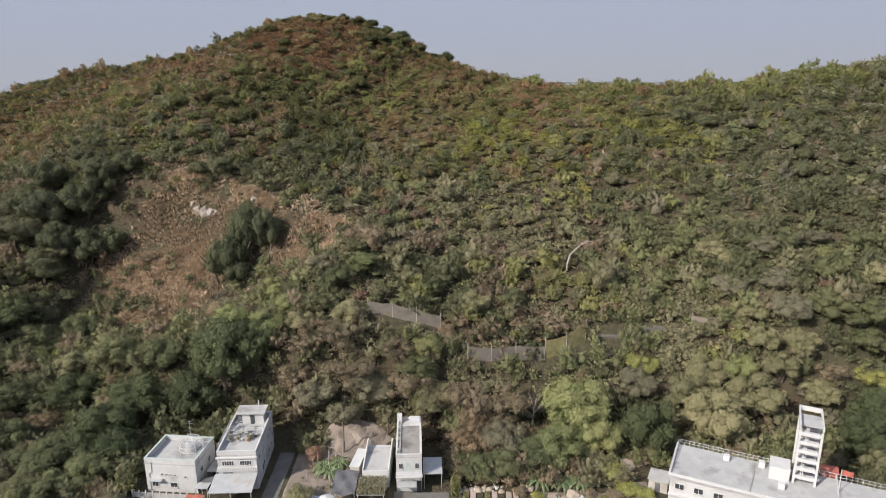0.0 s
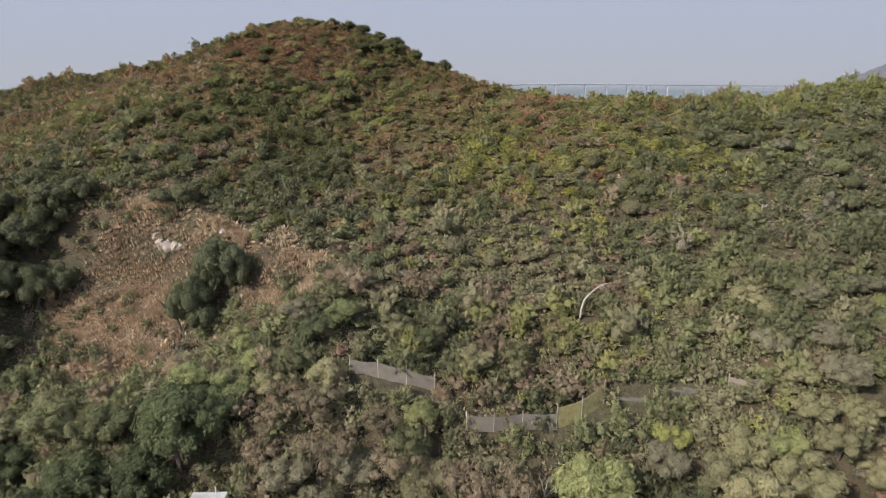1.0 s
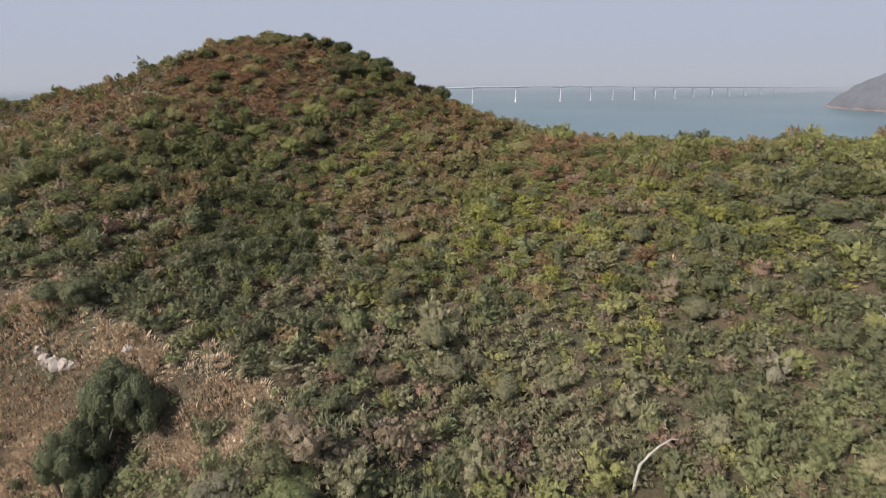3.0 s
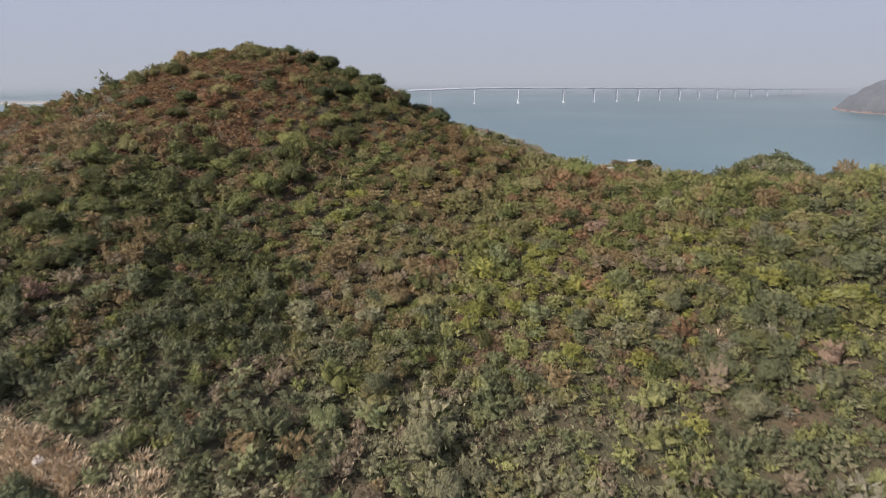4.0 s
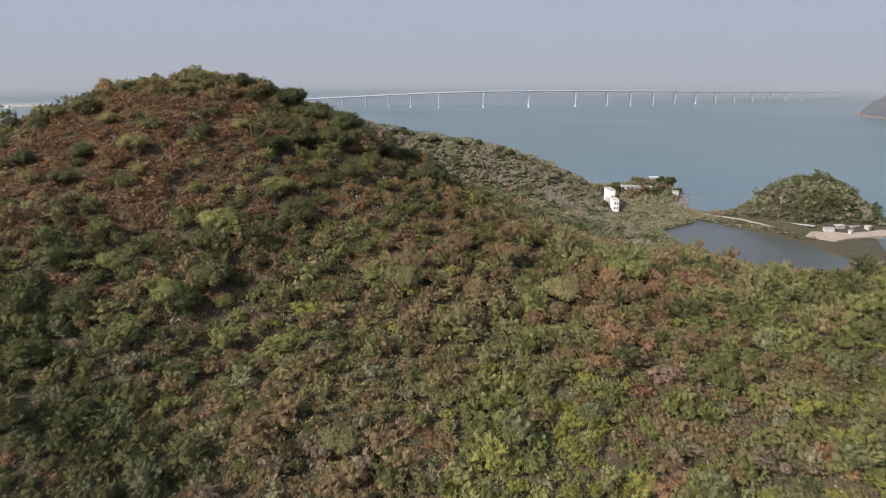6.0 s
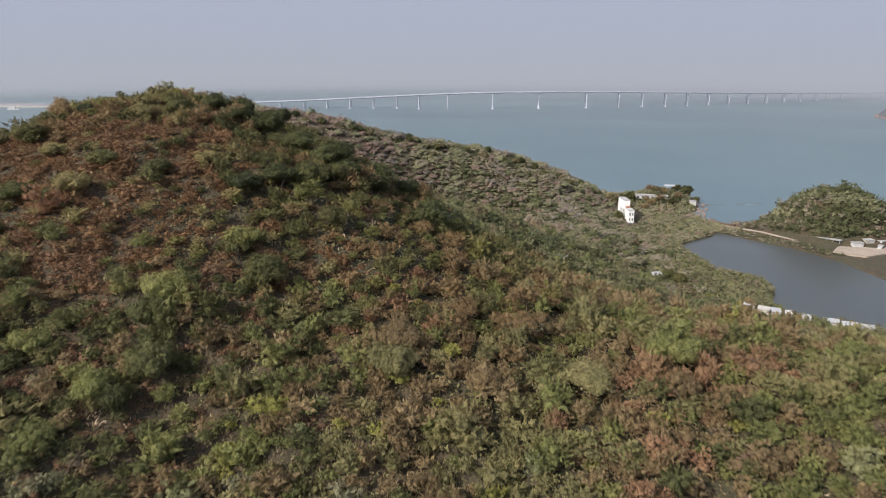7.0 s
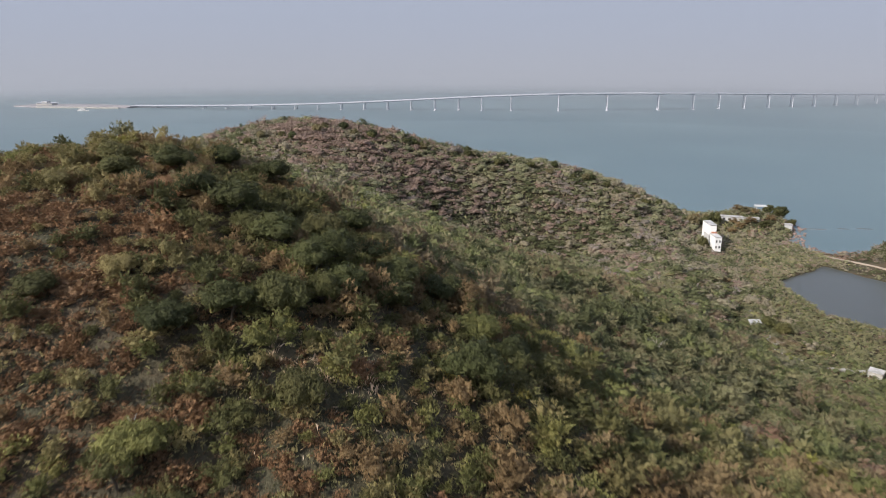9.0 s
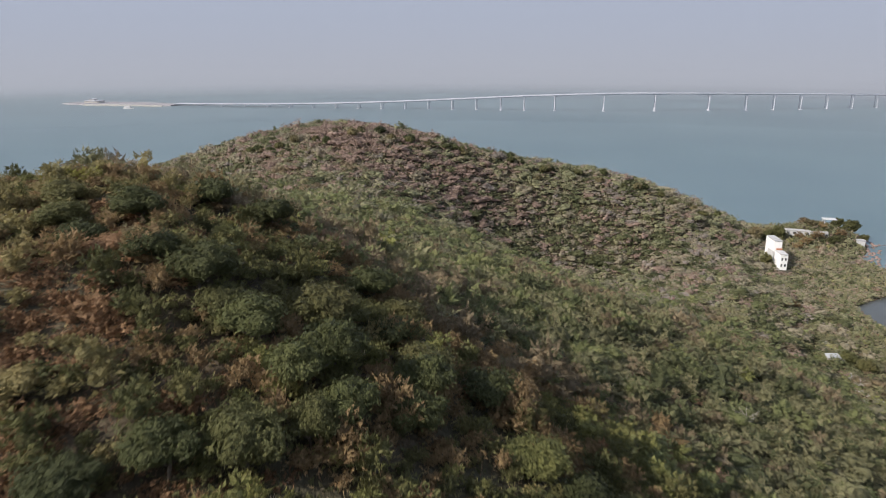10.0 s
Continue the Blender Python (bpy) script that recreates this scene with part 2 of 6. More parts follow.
COAST = [(-900, -900), (-900, 600), (-420, 640), (-300, 735), (-150, 778), (0, 778), (60, 750), (105, 724), (150, 712), (186, 694), (180, 664),
         (168, 640), (172, 622), (190, 617), (214, 624), (236, 640), (268, 630), (290, 604), (298, 575), (278, 558), (262, 546), (245, 500),
         (228, 482), (217, 494), (210, 528), (198, 552), (187, 564), (177, 575), (168, 588), (162, 580), (146, 567), (137, 558), (138, 540),
         (142, 513), (151, 507), (160, 497), (159, 479), (151, 463), (150, 452), (158, 441), (185, 433), (215, 430), (400, 425), (900, 400), (900, -900)]


def smooth(a, b, x):
    k = np.clip((x - a) / (b - a), 0, 1)
    return k * k * (3 - 2 * k)


def swells(x, y, table, x0, dx, y0, dy, s):
    h = 0 * x
    for r, row in enumerate(table):
        for c, a in enumerate(row):
            h = h + a * np.exp(-((x - x0 - dx * c) ** 2 + (y - y0 - dy * r) ** 2) / (2 * s * s))
    return h


def inland(x, y):
    """Metres from the waterline, positive on land."""
    best, inside = np.full(x.shape, 1e9), np.zeros(x.shape, bool)
    for (ax, ay), (bx, by) in zip(COAST, COAST[1:] + COAST[:1]):
        ex, ey = bx - ax, by - ay
        k = np.clip(((x - ax) * ex + (y - ay) * ey) / (ex * ex + ey * ey), 0, 1)
        best = np.minimum(best, np.hypot(x - ax - k * ex, y - ay - k * ey))
        if ay != by:
            inside ^= ((ay > y) != (by > y)) & (x < ex * (y - ay) / ey + ax)
    return np.where(inside, best, -best)


def rough(x, y):
    return 0.9 * np.sin(x * 0.21 + 1.3 * np.sin(y * 0.083)) * np.sin(y * 0.19 + np.sin(x * 0.11)) + 0.5 * np.sin(x * 0.47 + y * 0.31) * np.sin(y * 0.53 - x * 0.17)


def height(x, y):
    """The ground's height."""
    x, y = np.asarray(x, float), np.asarray(y, float)
    h = 3 + swells(x, y, FRONT, -200, 50, 70, 50, 46) + swells(x, y, BACK, -270, 70, 430, 62, 62)
    h = h - 1.3 - 7 * (1 - smooth(112, 150, y)) * smooth(60, 100, y) + rough(x, y)
    lip = 173 - 11 * smooth(-64, -38, x)
    h = h - 12 * smooth(130, 150, y) * (1 - smooth(lip - 4, lip + 5, y)) * smooth(-106, -90, x) * (1 - smooth(-46, -18, x))
    village = (1 - smooth(116, 128, y)) * smooth(-400, -380, -np.abs(x))
    h = h * (1 - village) + 9.5 * village
    isle = 25 * np.exp(-(((x - 243) / 33) ** 2 + ((y - 598) / 27) ** 2) ** 1.4)
    cape = 8 * np.exp(-((x - 156) / 24) ** 2 - ((y - 686) / 18) ** 2)
    d = inland(x, y)
    low = 0.9 + 0.25 * np.sin(x * 0.3) * np.sin(y * 0.27)
    marsh = smooth(95, 130, x) * smooth(430, 450, y)
    h = h * (1 - marsh) + low * marsh
    h = np.maximum(h, low) + isle + cape
    return np.where(d > 0, -0.5 + (h + 0.5) * smooth(0, 7, d), -0.5 - 4 * smooth(0, 25, -d))


def graded(lo, hi, step, far):
    inner = np.arange(lo, hi + 0.1, step)
    reach = lambda n: step * np.cumsum(1.28 ** np.arange(1, n))
    down, up = lo - reach(40), hi + reach(40)
    return np.concatenate([down[down > -far][::-1], inner, up[up < far]])


def build_ground():
    xs, ys = graded(-300, 320, 3.0, 4900), graded(60, 800, 3.0, 4900)
    gx, gy = np.meshgrid(xs, ys)
    z = height(gx, gy)
    n, w = gx.size, len(xs)
    i = np.arange(n).reshape(gx.shape)[:-1, :-1].ravel()
    quads = np.stack([i, i + 1, i + w + 1, i + w], 1)
    me = mesh_of("ground", np.stack([gx.ravel(), gy.ravel(), z.ravel()], 1), quads, mats=[GROUND])
    me.polygons.foreach_set("use_smooth", np.ones(len(quads), bool))
    return tagged(new("ground", me), "brown weedy hillside soil running down to the shore", "ground", kind="structure")


build_ground()
bm = bmesh.new()
bmesh.ops.create_grid(bm, x_segments=1, y_segments=1, size=4950)
tagged(part("sea", bm, WATER), "calm hazy blue-green sea and lagoon", "water", kind="structure")
bm = bmesh.new()
bm.faces.new([bm.verts.new((x, y, 0.03)) for x, y in ((128, 428), (300, 420), (262, 545), (205, 588), (168, 596), (134, 570))])
tagged(part("lagoon", bm, water_material("lagoon_water", (0.05, 0.056, 0.056), (0.068, 0.074, 0.072))), "murky grey-green lagoon behind the causeway", "water", kind="structure")
# glowing see-through rings added to imitate the haze in which sea and sky run together, thicker with every ring
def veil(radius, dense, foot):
    haze, t, b = nodes_of("glowing_haze")
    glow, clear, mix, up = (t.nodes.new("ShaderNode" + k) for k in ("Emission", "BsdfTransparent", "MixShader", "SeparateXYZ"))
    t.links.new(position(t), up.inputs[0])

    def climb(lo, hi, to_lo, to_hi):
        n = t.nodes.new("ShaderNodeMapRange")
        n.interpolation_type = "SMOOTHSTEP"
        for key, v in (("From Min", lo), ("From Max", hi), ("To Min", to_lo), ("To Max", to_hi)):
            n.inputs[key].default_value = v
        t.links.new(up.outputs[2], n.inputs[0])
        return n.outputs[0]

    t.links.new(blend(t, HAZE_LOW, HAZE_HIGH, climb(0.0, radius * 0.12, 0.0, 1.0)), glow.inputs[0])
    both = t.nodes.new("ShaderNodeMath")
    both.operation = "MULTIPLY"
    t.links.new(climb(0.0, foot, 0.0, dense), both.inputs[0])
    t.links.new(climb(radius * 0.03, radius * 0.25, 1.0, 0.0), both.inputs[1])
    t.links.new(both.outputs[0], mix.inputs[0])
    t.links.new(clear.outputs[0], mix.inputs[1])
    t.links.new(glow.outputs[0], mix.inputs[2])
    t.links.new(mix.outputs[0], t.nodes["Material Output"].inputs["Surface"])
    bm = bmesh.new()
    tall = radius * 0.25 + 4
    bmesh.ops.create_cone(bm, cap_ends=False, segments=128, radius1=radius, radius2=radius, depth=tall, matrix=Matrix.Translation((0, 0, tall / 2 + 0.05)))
    tagged(part("haze_ring", bm, haze), "glowing see-through ring imitating haze over the sea", "haze", kind="structure")


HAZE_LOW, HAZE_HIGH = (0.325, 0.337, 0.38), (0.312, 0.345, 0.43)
# the two nearest rings stand in front of the bridge
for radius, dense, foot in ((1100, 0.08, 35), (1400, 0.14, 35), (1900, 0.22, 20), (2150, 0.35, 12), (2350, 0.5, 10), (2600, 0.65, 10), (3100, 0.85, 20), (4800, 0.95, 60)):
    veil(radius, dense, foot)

# ---- plants ----
rng = np.random.default_rng(7)
TABLES = rng.random((12, 64, 64))


def field(x, y, size, k):
    """Smooth chance between 0 and 1, varying over so many metres."""
    u, v = np.asarray(x) / size + 500, np.asarray(y) / size + 500
    i, j = np.floor(u).astype(int), np.floor(v).astype(int)
    a, b = u - i, v - j
    a, b = a * a * (3 - 2 * a), b * b * (3 - 2 * b)
    t = TABLES[k]
    q = lambda p, r: t[p % 64, r % 64]
    return (q(i, j) * (1 - a) + q(i + 1, j) * a) * (1 - b) + (q(i, j + 1) * (1 - a) + q(i + 1, j + 1) * a) * b


ICO = np.array([(0, 0, 1), *[(0.894 * math.cos(k * 1.2566), 0.894 * math.sin(k * 1.2566), 0.447) for k in range(5)],
                *[(0.894 * math.cos(k * 1.2566 + 0.628), 0.894 * math.sin(k * 1.2566 + 0.628), -0.447) for k in range(5)], (0, 0, -1)])
ICO_T = np.array([t for k in range(5) for t in ((0, 1 + k, 1 + (k + 1) % 5), (1 + k, 6 + k, 1 + (k + 1) % 5), (1 + (k + 1) % 5, 6 + k, 6 + (k + 1) % 5), (11, 6 + (k + 1) % 5, 6 + k))])



def finer(verts, tris):
    """Each triangle of a ball split in four."""
    verts, seen, out = [tuple(v) for v in verts], {}, []

    def mid(i, j):
        key = (min(i, j), max(i, j))
        if key not in seen:
            m = (np.array(verts[i]) + verts[j]) / 2
            verts.append(tuple(m / np.linalg.norm(m)))
            seen[key] = len(verts) - 1
        return seen[key]

    for i, j, k in tris:
        a, b, c = mid(i, j), mid(j, k), mid(k, i)
        out += [(i, a, c), (a, j, b), (c, b, k), (a, b, c)]
    return np.array(verts), np.array(out)


BALL, BALL_T = finer(ICO, ICO_T)


def turned(r):
    """A chance turn about the upright."""
    a = r.uniform(0, math.tau)
    return np.array([(math.cos(a), math.sin(a), 0), (-math.sin(a), math.cos(a), 0), (0, 0, 1.0)])


def sprays(r, centres, normals, size, narrow=1.0, loose=0.55):
    """Leaf sprays: one pointed blade-like triangle each, facing roughly outward. Corner points, three to a spray."""
    n = len(centres)
    nn = normals + r.normal(0, loose, (n, 3))
    nn /= np.linalg.norm(nn, axis=1, keepdims=True)
    u = np.cross(nn, r.normal(0, 1, (n, 3)))
    u /= np.linalg.norm(u, axis=1, keepdims=True)
    v = np.cross(nn, u)
    s = size * r.uniform(0.6, 1.4, (n, 1))
    w = s * narrow * r.uniform(0.5, 0.85, (n, 1))
    return np.stack([centres - u * s + v * w, centres - u * s * r.uniform(0.2, 0.9, (n, 1)) - v * w, centres + u * s * 1.2 - nn * s * 0.3], 1).reshape(-1, 3)


def crown(r, lumps, leaves, size, flat=0.85, full=0.72, narrow=0.62):
    """A leafy crown of unit radius: rounded clumps of foliage, fringed all over with sprays. Verts, quads, triangles."""
    cs, rs = [], []
    for k in range(lumps):
        a, d = k * 2.4 + r.uniform(-0.4, 0.4), 0.0 if lumps == 1 else 0.66 * math.sqrt((k + 0.3) / lumps)
        cs.append((d * math.cos(a), d * math.sin(a), 0.0 if lumps == 1 else r.uniform(-0.15, 0.5) * (1.05 - d) if lumps < 12 else r.uniform(-0.45, 0.62) * (1.1 - d)))
        rs.append(1.0 if lumps == 1 else r.uniform(0.5, 0.68) if lumps < 4 else r.uniform(0.34, 0.54) if lumps < 12 else r.uniform(0.17, 0.34))
    cs, rs = np.array(cs), np.array(rs)
    pick = r.choice(lumps, leaves * 2, p=rs**2 / (rs**2).sum())
    d = r.normal(0, 1, (leaves * 2, 3))
    d /= np.linalg.norm(d, axis=1, keepdims=True)
    d[:, 2] = np.abs(d[:, 2]) * np.where(r.random(len(d)) < 0.82, 1, -0.6)
    p = cs[pick] + d * (rs[pick] * r.uniform(0.74, 1.2, len(d)))[:, None]
    buried = (np.linalg.norm(p[:, None] - cs[None], axis=2) < rs[None] * 0.72).any(1)
    keep = np.where(~buried)[0][:leaves]
    v = sprays(r, p[keep], d[keep] + [0, 0, 0.35], size, narrow, 0.5)
    blades = np.arange(len(v)).reshape(-1, 3)
    ball, faces = (BALL, BALL_T) if leaves > 500 else (ICO, ICO_T)
    n = len(ball)
    core = np.concatenate([c + (ball * k * full * r.uniform(0.82, 1.1, (n, 1))) @ turned(r) for c, k in zip(cs, rs)])
    tri = np.concatenate([faces + n * k for k in range(lumps)]) + len(v)
    v = np.concatenate([v, core])
    v[:, 2] *= flat
    return v, np.zeros((0, 4), int), np.concatenate([tri, blades])


CUP_T = ICO_T[~(ICO_T == 11).any(1)]


def bush(r, lumps, leaves, size, full=0.62):
    """An upright shrub of unit radius: a few leafy masses, each bristling with pointed sprays that strive up and out."""
    cs, rs = [(0.0, 0.0, 0.3)], [0.62]
    for k in range(1, lumps):
        a, d = k * 2.4 + r.uniform(-0.5, 0.5), r.uniform(0.2, 0.6)
        cs.append((d * math.cos(a), d * math.sin(a), r.uniform(0.3, 1.1) * (1.1 - 0.6 * d)))
        rs.append(r.uniform(0.3, 0.5))
    cs, rs, tall = np.array(cs), np.array(rs), np.array([1, 1, 1.25])
    pick = r.choice(lumps, leaves * 2, p=rs**2 / (rs**2).sum())
    d = r.normal(0, 1, (leaves * 2, 3))
    d[:, 2] = np.abs(d[:, 2]) * np.where(r.random(len(d)) < 0.85, 1, -0.5)
    d /= np.linalg.norm(d, axis=1, keepdims=True)
    p = cs[pick] + d * tall * (rs[pick] * r.uniform(0.7, 1.08, len(d)))[:, None]
    buried = (np.linalg.norm((p[:, None] - cs[None]) / tall, axis=2) < rs[None] * 0.68).any(1)
    keep = np.where(~buried)[0][:leaves]
    p, d = p[keep], d[keep]
    u = d * 0.8 + [0, 0, 0.4] + r.normal(0, 0.45, d.shape)
    u /= np.linalg.norm(u, axis=1, keepdims=True)
    side = np.cross(u, d + r.normal(0, 0.35, d.shape))
    side /= np.linalg.norm(side, axis=1, keepdims=True)
    long = size * r.uniform(1.0, 2.2, (len(p), 1))
    wide = long * r.uniform(0.3, 0.5, (len(p), 1))
    v = np.stack([p - side * wide, p + side * wide * r.uniform(0.5, 1, wide.shape), p + u * long], 1).reshape(-1, 3)
    blades = np.arange(len(v)).reshape(-1, 3)
    core = np.concatenate([c + (ICO * tall * k * full * r.uniform(0.8, 1.12, (12, 1))) @ turned(r) for c, k in zip(cs, rs)])
    tri = np.concatenate([CUP_T + 12 * k for k in range(lumps)]) + len(v)
    return np.concatenate([v, core]), np.zeros((0, 4), int), np.concatenate([tri, blades])


def tuft(r, blades, length, broad=1.0):
    """A tussock of long bent grass blades, of unit height."""
    a = r.uniform(0, math.tau, blades)
    d = np.stack([np.cos(a), np.sin(a), 0 * a], 1)
    side = np.stack([-d[:, 1], d[:, 0], 0 * a], 1)
    lean, h, w = r.uniform(0.15, 0.75, (blades, 1)), r.uniform(0.45, 0.9, (blades, 1)), broad * r.uniform(0.025, 0.06, (blades, 1))
    root = d * r.uniform(0, 0.6, (blades, 1))
    up = np.array([0, 0, 1.0])
    mid, tip = root + d * lean * 0.4 + up * h * 0.65, root + d * lean * 1.1 + up * h
    v = np.stack([root - side * w, root + side * w, mid + side * w * 0.9, mid - side * w * 0.9, mid - side * w * 0.9, mid + side * w * 0.9, tip + side * w * 0.2, tip - side * w * 0.2], 1)
    return v.reshape(-1, 3) * [length, length, 1], np.arange(8 * blades).reshape(-1, 4), np.zeros((0, 3), int)


def spread_stuff(name, label, category, protos, spots, mats):
    """All plants of one kind on a stretch, as one mesh. spots: x, y, z, radius, height factor, turn."""
    pick = np.arange(len(spots)) % len(protos)
    vs, qs, ts, tones, at = [], [], [], [], 0
    for k, (v, q, t) in enumerate(protos):
        s = spots[pick == k]
        if not len(s):
            continue
        c, n = np.cos(s[:, 5]), np.sin(s[:, 5])
        x = (v[None, :, 0] * c[:, None] - v[None, :, 1] * n[:, None]) * s[:, 3:4] + s[:, 0:1]
        y = (v[None, :, 0] * n[:, None] + v[None, :, 1] * c[:, None]) * s[:, 3:4] + s[:, 1:2]
        z = v[None, :, 2] * s[:, 3:4] * s[:, 4:5] + s[:, 2:3]
        off = at + np.arange(len(s)) * len(v)
        vs.append(np.stack([x, y, z], 2).reshape(-1, 3))
        tones.append(np.repeat(rng.random(len(s)), len(v)))
        qs.append((q[None] + off[:, None, None]).reshape(-1, 4))
        ts.append((t[None] + off[:, None, None]).reshape(-1, 3))
        at += len(s) * len(v)
    if not vs:
        return None
    me = mesh_of(name, np.concatenate(vs), np.concatenate(qs), np.concatenate(ts), mats)
    me.attributes.new("tone", "FLOAT", "POINT").data.foreach_set("value", np.concatenate(tones).astype(np.float32))
    return tagged(new(name, me), label, category, kind="stuff")


KEEP_CLEAR = [(-53, 86, -26.5, 109), (-38, 86, -26.5, 119), (-24, 86, 40, 101), (-16, 99, 3, 115), (-27, 86, -13, 112), (-15.1, 131.8, 1.8, 135.7), (7.1, 127.6, 23, 129.6), (23.3, 129.1, 33.7, 134.7), (30.6, 149.5, 36, 153.6), (34.6, 133.4, 50, 136.6), (-22, 110, -8, 119), (35, 78, 76, 107), (16, 86, 40, 96), (110, 602, 121, 614)]


def bump_at(x, y, cx, cy, rx, ry):
    return np.exp(-((x - cx) / rx) ** 2 - ((y - cy) / ry) ** 2)


KINDS = ["dark", "olive", "brown", "red", "yellow", "green", "grey", "grass", "bracken"]


def on_scar(x, y):
    """How far a spot lies on the steep straw-coloured face."""
    return np.clip(bump_at(x, y, -71, 165, 19, 11) + bump_at(x, y, -68, 151, 9, 7) + bump_at(x, y, -49, 168, 5, 4) + bump_at(x, y, -31, 158, 8, 6) + 0.7 * bump_at(x, y, -66, 180, 5, 3), 0, 1)


def shares(x, y):
    """How much of each kind grows where."""
    a, b, c, d = (field(x, y, s, k) for s, k in ((30, 0), (14, 1), (9, 2), (45, 3)))
    top = np.minimum(bump_at(x, y, -64, 256, 36, 22) + bump_at(x, y, -102, 272, 44, 22) + 0.8 * bump_at(x, y, -40, 262, 14, 16), 1)
    scar = on_scar(x, y)
    straw = bump_at(x, y, -12, 260, 8, 5) + 0.7 * bump_at(x, y, 1, 303, 14, 8)
    middle = bump_at(x, y, -10, 215, 45, 35)
    right = smooth(15, 60, x) * (1 - smooth(300, 360, y))
    back = smooth(380, 450, y)
    dry_back = back * bump_at(x, y, -105, 600, 50, 40)
    heath = bump_at(x, y, -30, 276, 24, 18)
    isle = bump_at(x, y, 243, 598, 45, 40)
    marsh = smooth(95, 120, x) * smooth(400, 440, y) * (1 - smooth(0.1, 0.4, isle))
    rust = 0.9 * bump_at(x, y, 29, 237, 9, 7) + 0.9 * bump_at(x, y, 31.6, 216, 5, 7) + 0.3 * bump_at(x, y, 32, 237, 14, 9) + 0.3 * bump_at(x, y, 44, 226, 16, 9) + 0.5 * bump_at(x, y, 37, 191, 6, 5) + 0.5 * bump_at(x, y, -8, 202, 6, 6) + 0.5 * bump_at(x, y, -4, 244, 5, 4) + 7 * bump_at(x, y, -38, 285, 5, 4)
    lime = bump_at(x, y, 56, 188, 20, 16) + 0.6 * bump_at(x, y, 44, 173, 18, 9) + 0.9 * bump_at(x, y, 19, 208, 11, 12) + 0.4 * bump_at(x, y, 33, 147, 18, 8)
    fresh = bump_at(x, y, 58, 222, 18, 14) + 0.8 * bump_at(x, y, 26, 247, 14, 9) + 0.8 * bump_at(x, y, 14, 259, 9, 6) + 0.7 * bump_at(x, y, -4, 257, 8, 5) + 0.6 * bump_at(x, y, -38, 140, 12, 8)
    # dark-leaved growth, part of it standing in for shadow on the flanks
    shade = bump_at(x, y, -60, 219, 18, 12) + 0.7 * bump_at(x, y, -52, 208, 16, 14) + 2.2 * bump_at(x, y, -34, 193, 11, 12) + 1.2 * bump_at(x, y, -30, 182, 14, 8) + bump_at(x, y, -84, 178, 22, 18) + bump_at(x, y, -95, 160, 22, 30) + 0.7 * bump_at(x, y, -45, 120, 30, 14) + 0.9 * bump_at(x, y, -10, 278, 22, 16) + 0.3 * bump_at(x, y, -28, 272, 16, 14) + 0.9 * bump_at(x, y, 8, 291, 12, 9) + 0.8 * bump_at(x, y, 29, 322, 12, 8) + 2.0 * bump_at(x, y, 95, 172, 30, 40) + 1.2 * bump_at(x, y, -27, 239, 15, 9) + 0.2 * bump_at(x, y, -24, 266, 12, 10) + bump_at(x, y, -38, 178, 22, 12) + 0.2 * bump_at(x, y, -30, 286, 16, 12)
    west = smooth(-5, -40, x) * smooth(165, 190, y) * (1 - smooth(296, 310, y)) * (1 - 0.7 * top)
    w = np.stack([
        0.22 + 0.6 * west + 12 * isle + 0.5 * (a > 0.6) + 2.4 * shade + 0.3 * top * (b > 0.75) + 0.4 * back * (1 - dry_back),
        0.85 - 0.35 * west + 0.2 * right + 0.35 * back + 1.2 * marsh - 0.5 * shade,
        0.42 + 0.8 * heath + 0.7 * middle * (c > 0.35) + 9 * dry_back + 0.9 * (d > 0.62) * (1 - back) - 0.3 * right,
        0.02 + 0.25 * heath + 1.0 * rust + 0.15 * (b > 0.85) * (1 - back),
        0.02 - 0.01 * back + 2.2 * lime + 0.08 * (a < 0.3) * (1 - back) + 0.15 * marsh,
        0.5 + 0.7 * right * (c > 0.4) + 0.45 * back * (1 - dry_back) + 0.3 * (b < 0.3) + 2.2 * fresh,
        0.01 + 0.05 * (c > 0.75) + 0.8 * back * (1 - marsh) + 0.25 * right * (a > 0.5),
        0.01 + 9 * scar + 1.2 * straw + 0.2 * middle * (b > 0.7) + 0.02 * back,
        0.06 + 0.9 * heath + 0.6 * middle * (b > 0.6),
    ], -1)
    w = w * (1 - 0.9 * top[..., None] * np.array([0.5, 0.66, 0.55, 0.85, 1, 1, 1, 0.5, 0]))
    w[..., 8] += 4.2 * top
    patches = np.stack([0.2 + 2.6 * field(x + 37 * k, y - 53 * k, 13, (k * 5 + 1) % 12) ** 2.5 for k in range(9)], -1)
    patches = patches + (1 - patches) * 0.7 * np.clip(top + scar, 0, 1)[..., None]
    far = back[..., None] * (1 - marsh[..., None])
    w = w * (1 - far + far * np.array([1.0, 0.8, 1.0, 0.25, 0.08, 1.0, 0.45, 0.5, 0.3]))
    return (np.clip(w, 0.0, None) * patches) ** 1.15


def scatter(x0, x1, y0, y1, step, fits):
    """Jittered spots on land, clear of the buildings."""
    gx, gy = np.meshgrid(np.arange(x0, x1, step), np.arange(y0, y1, step))
    x = (gx + rng.uniform(-0.55, 0.55, gx.shape) * step).ravel()
    y = (gy + rng.uniform(-0.55, 0.55, gy.shape) * step).ravel()
    ok = fits(x, y)
    for ax, ay, bx, by in KEEP_CLEAR:
        ok &= ~((x > ax) & (x < bx) & (y > ay) & (y < by))
    x, y = x[ok], y[ok]
    d = inland(x, y)
    return x[d > 3], y[d > 3]


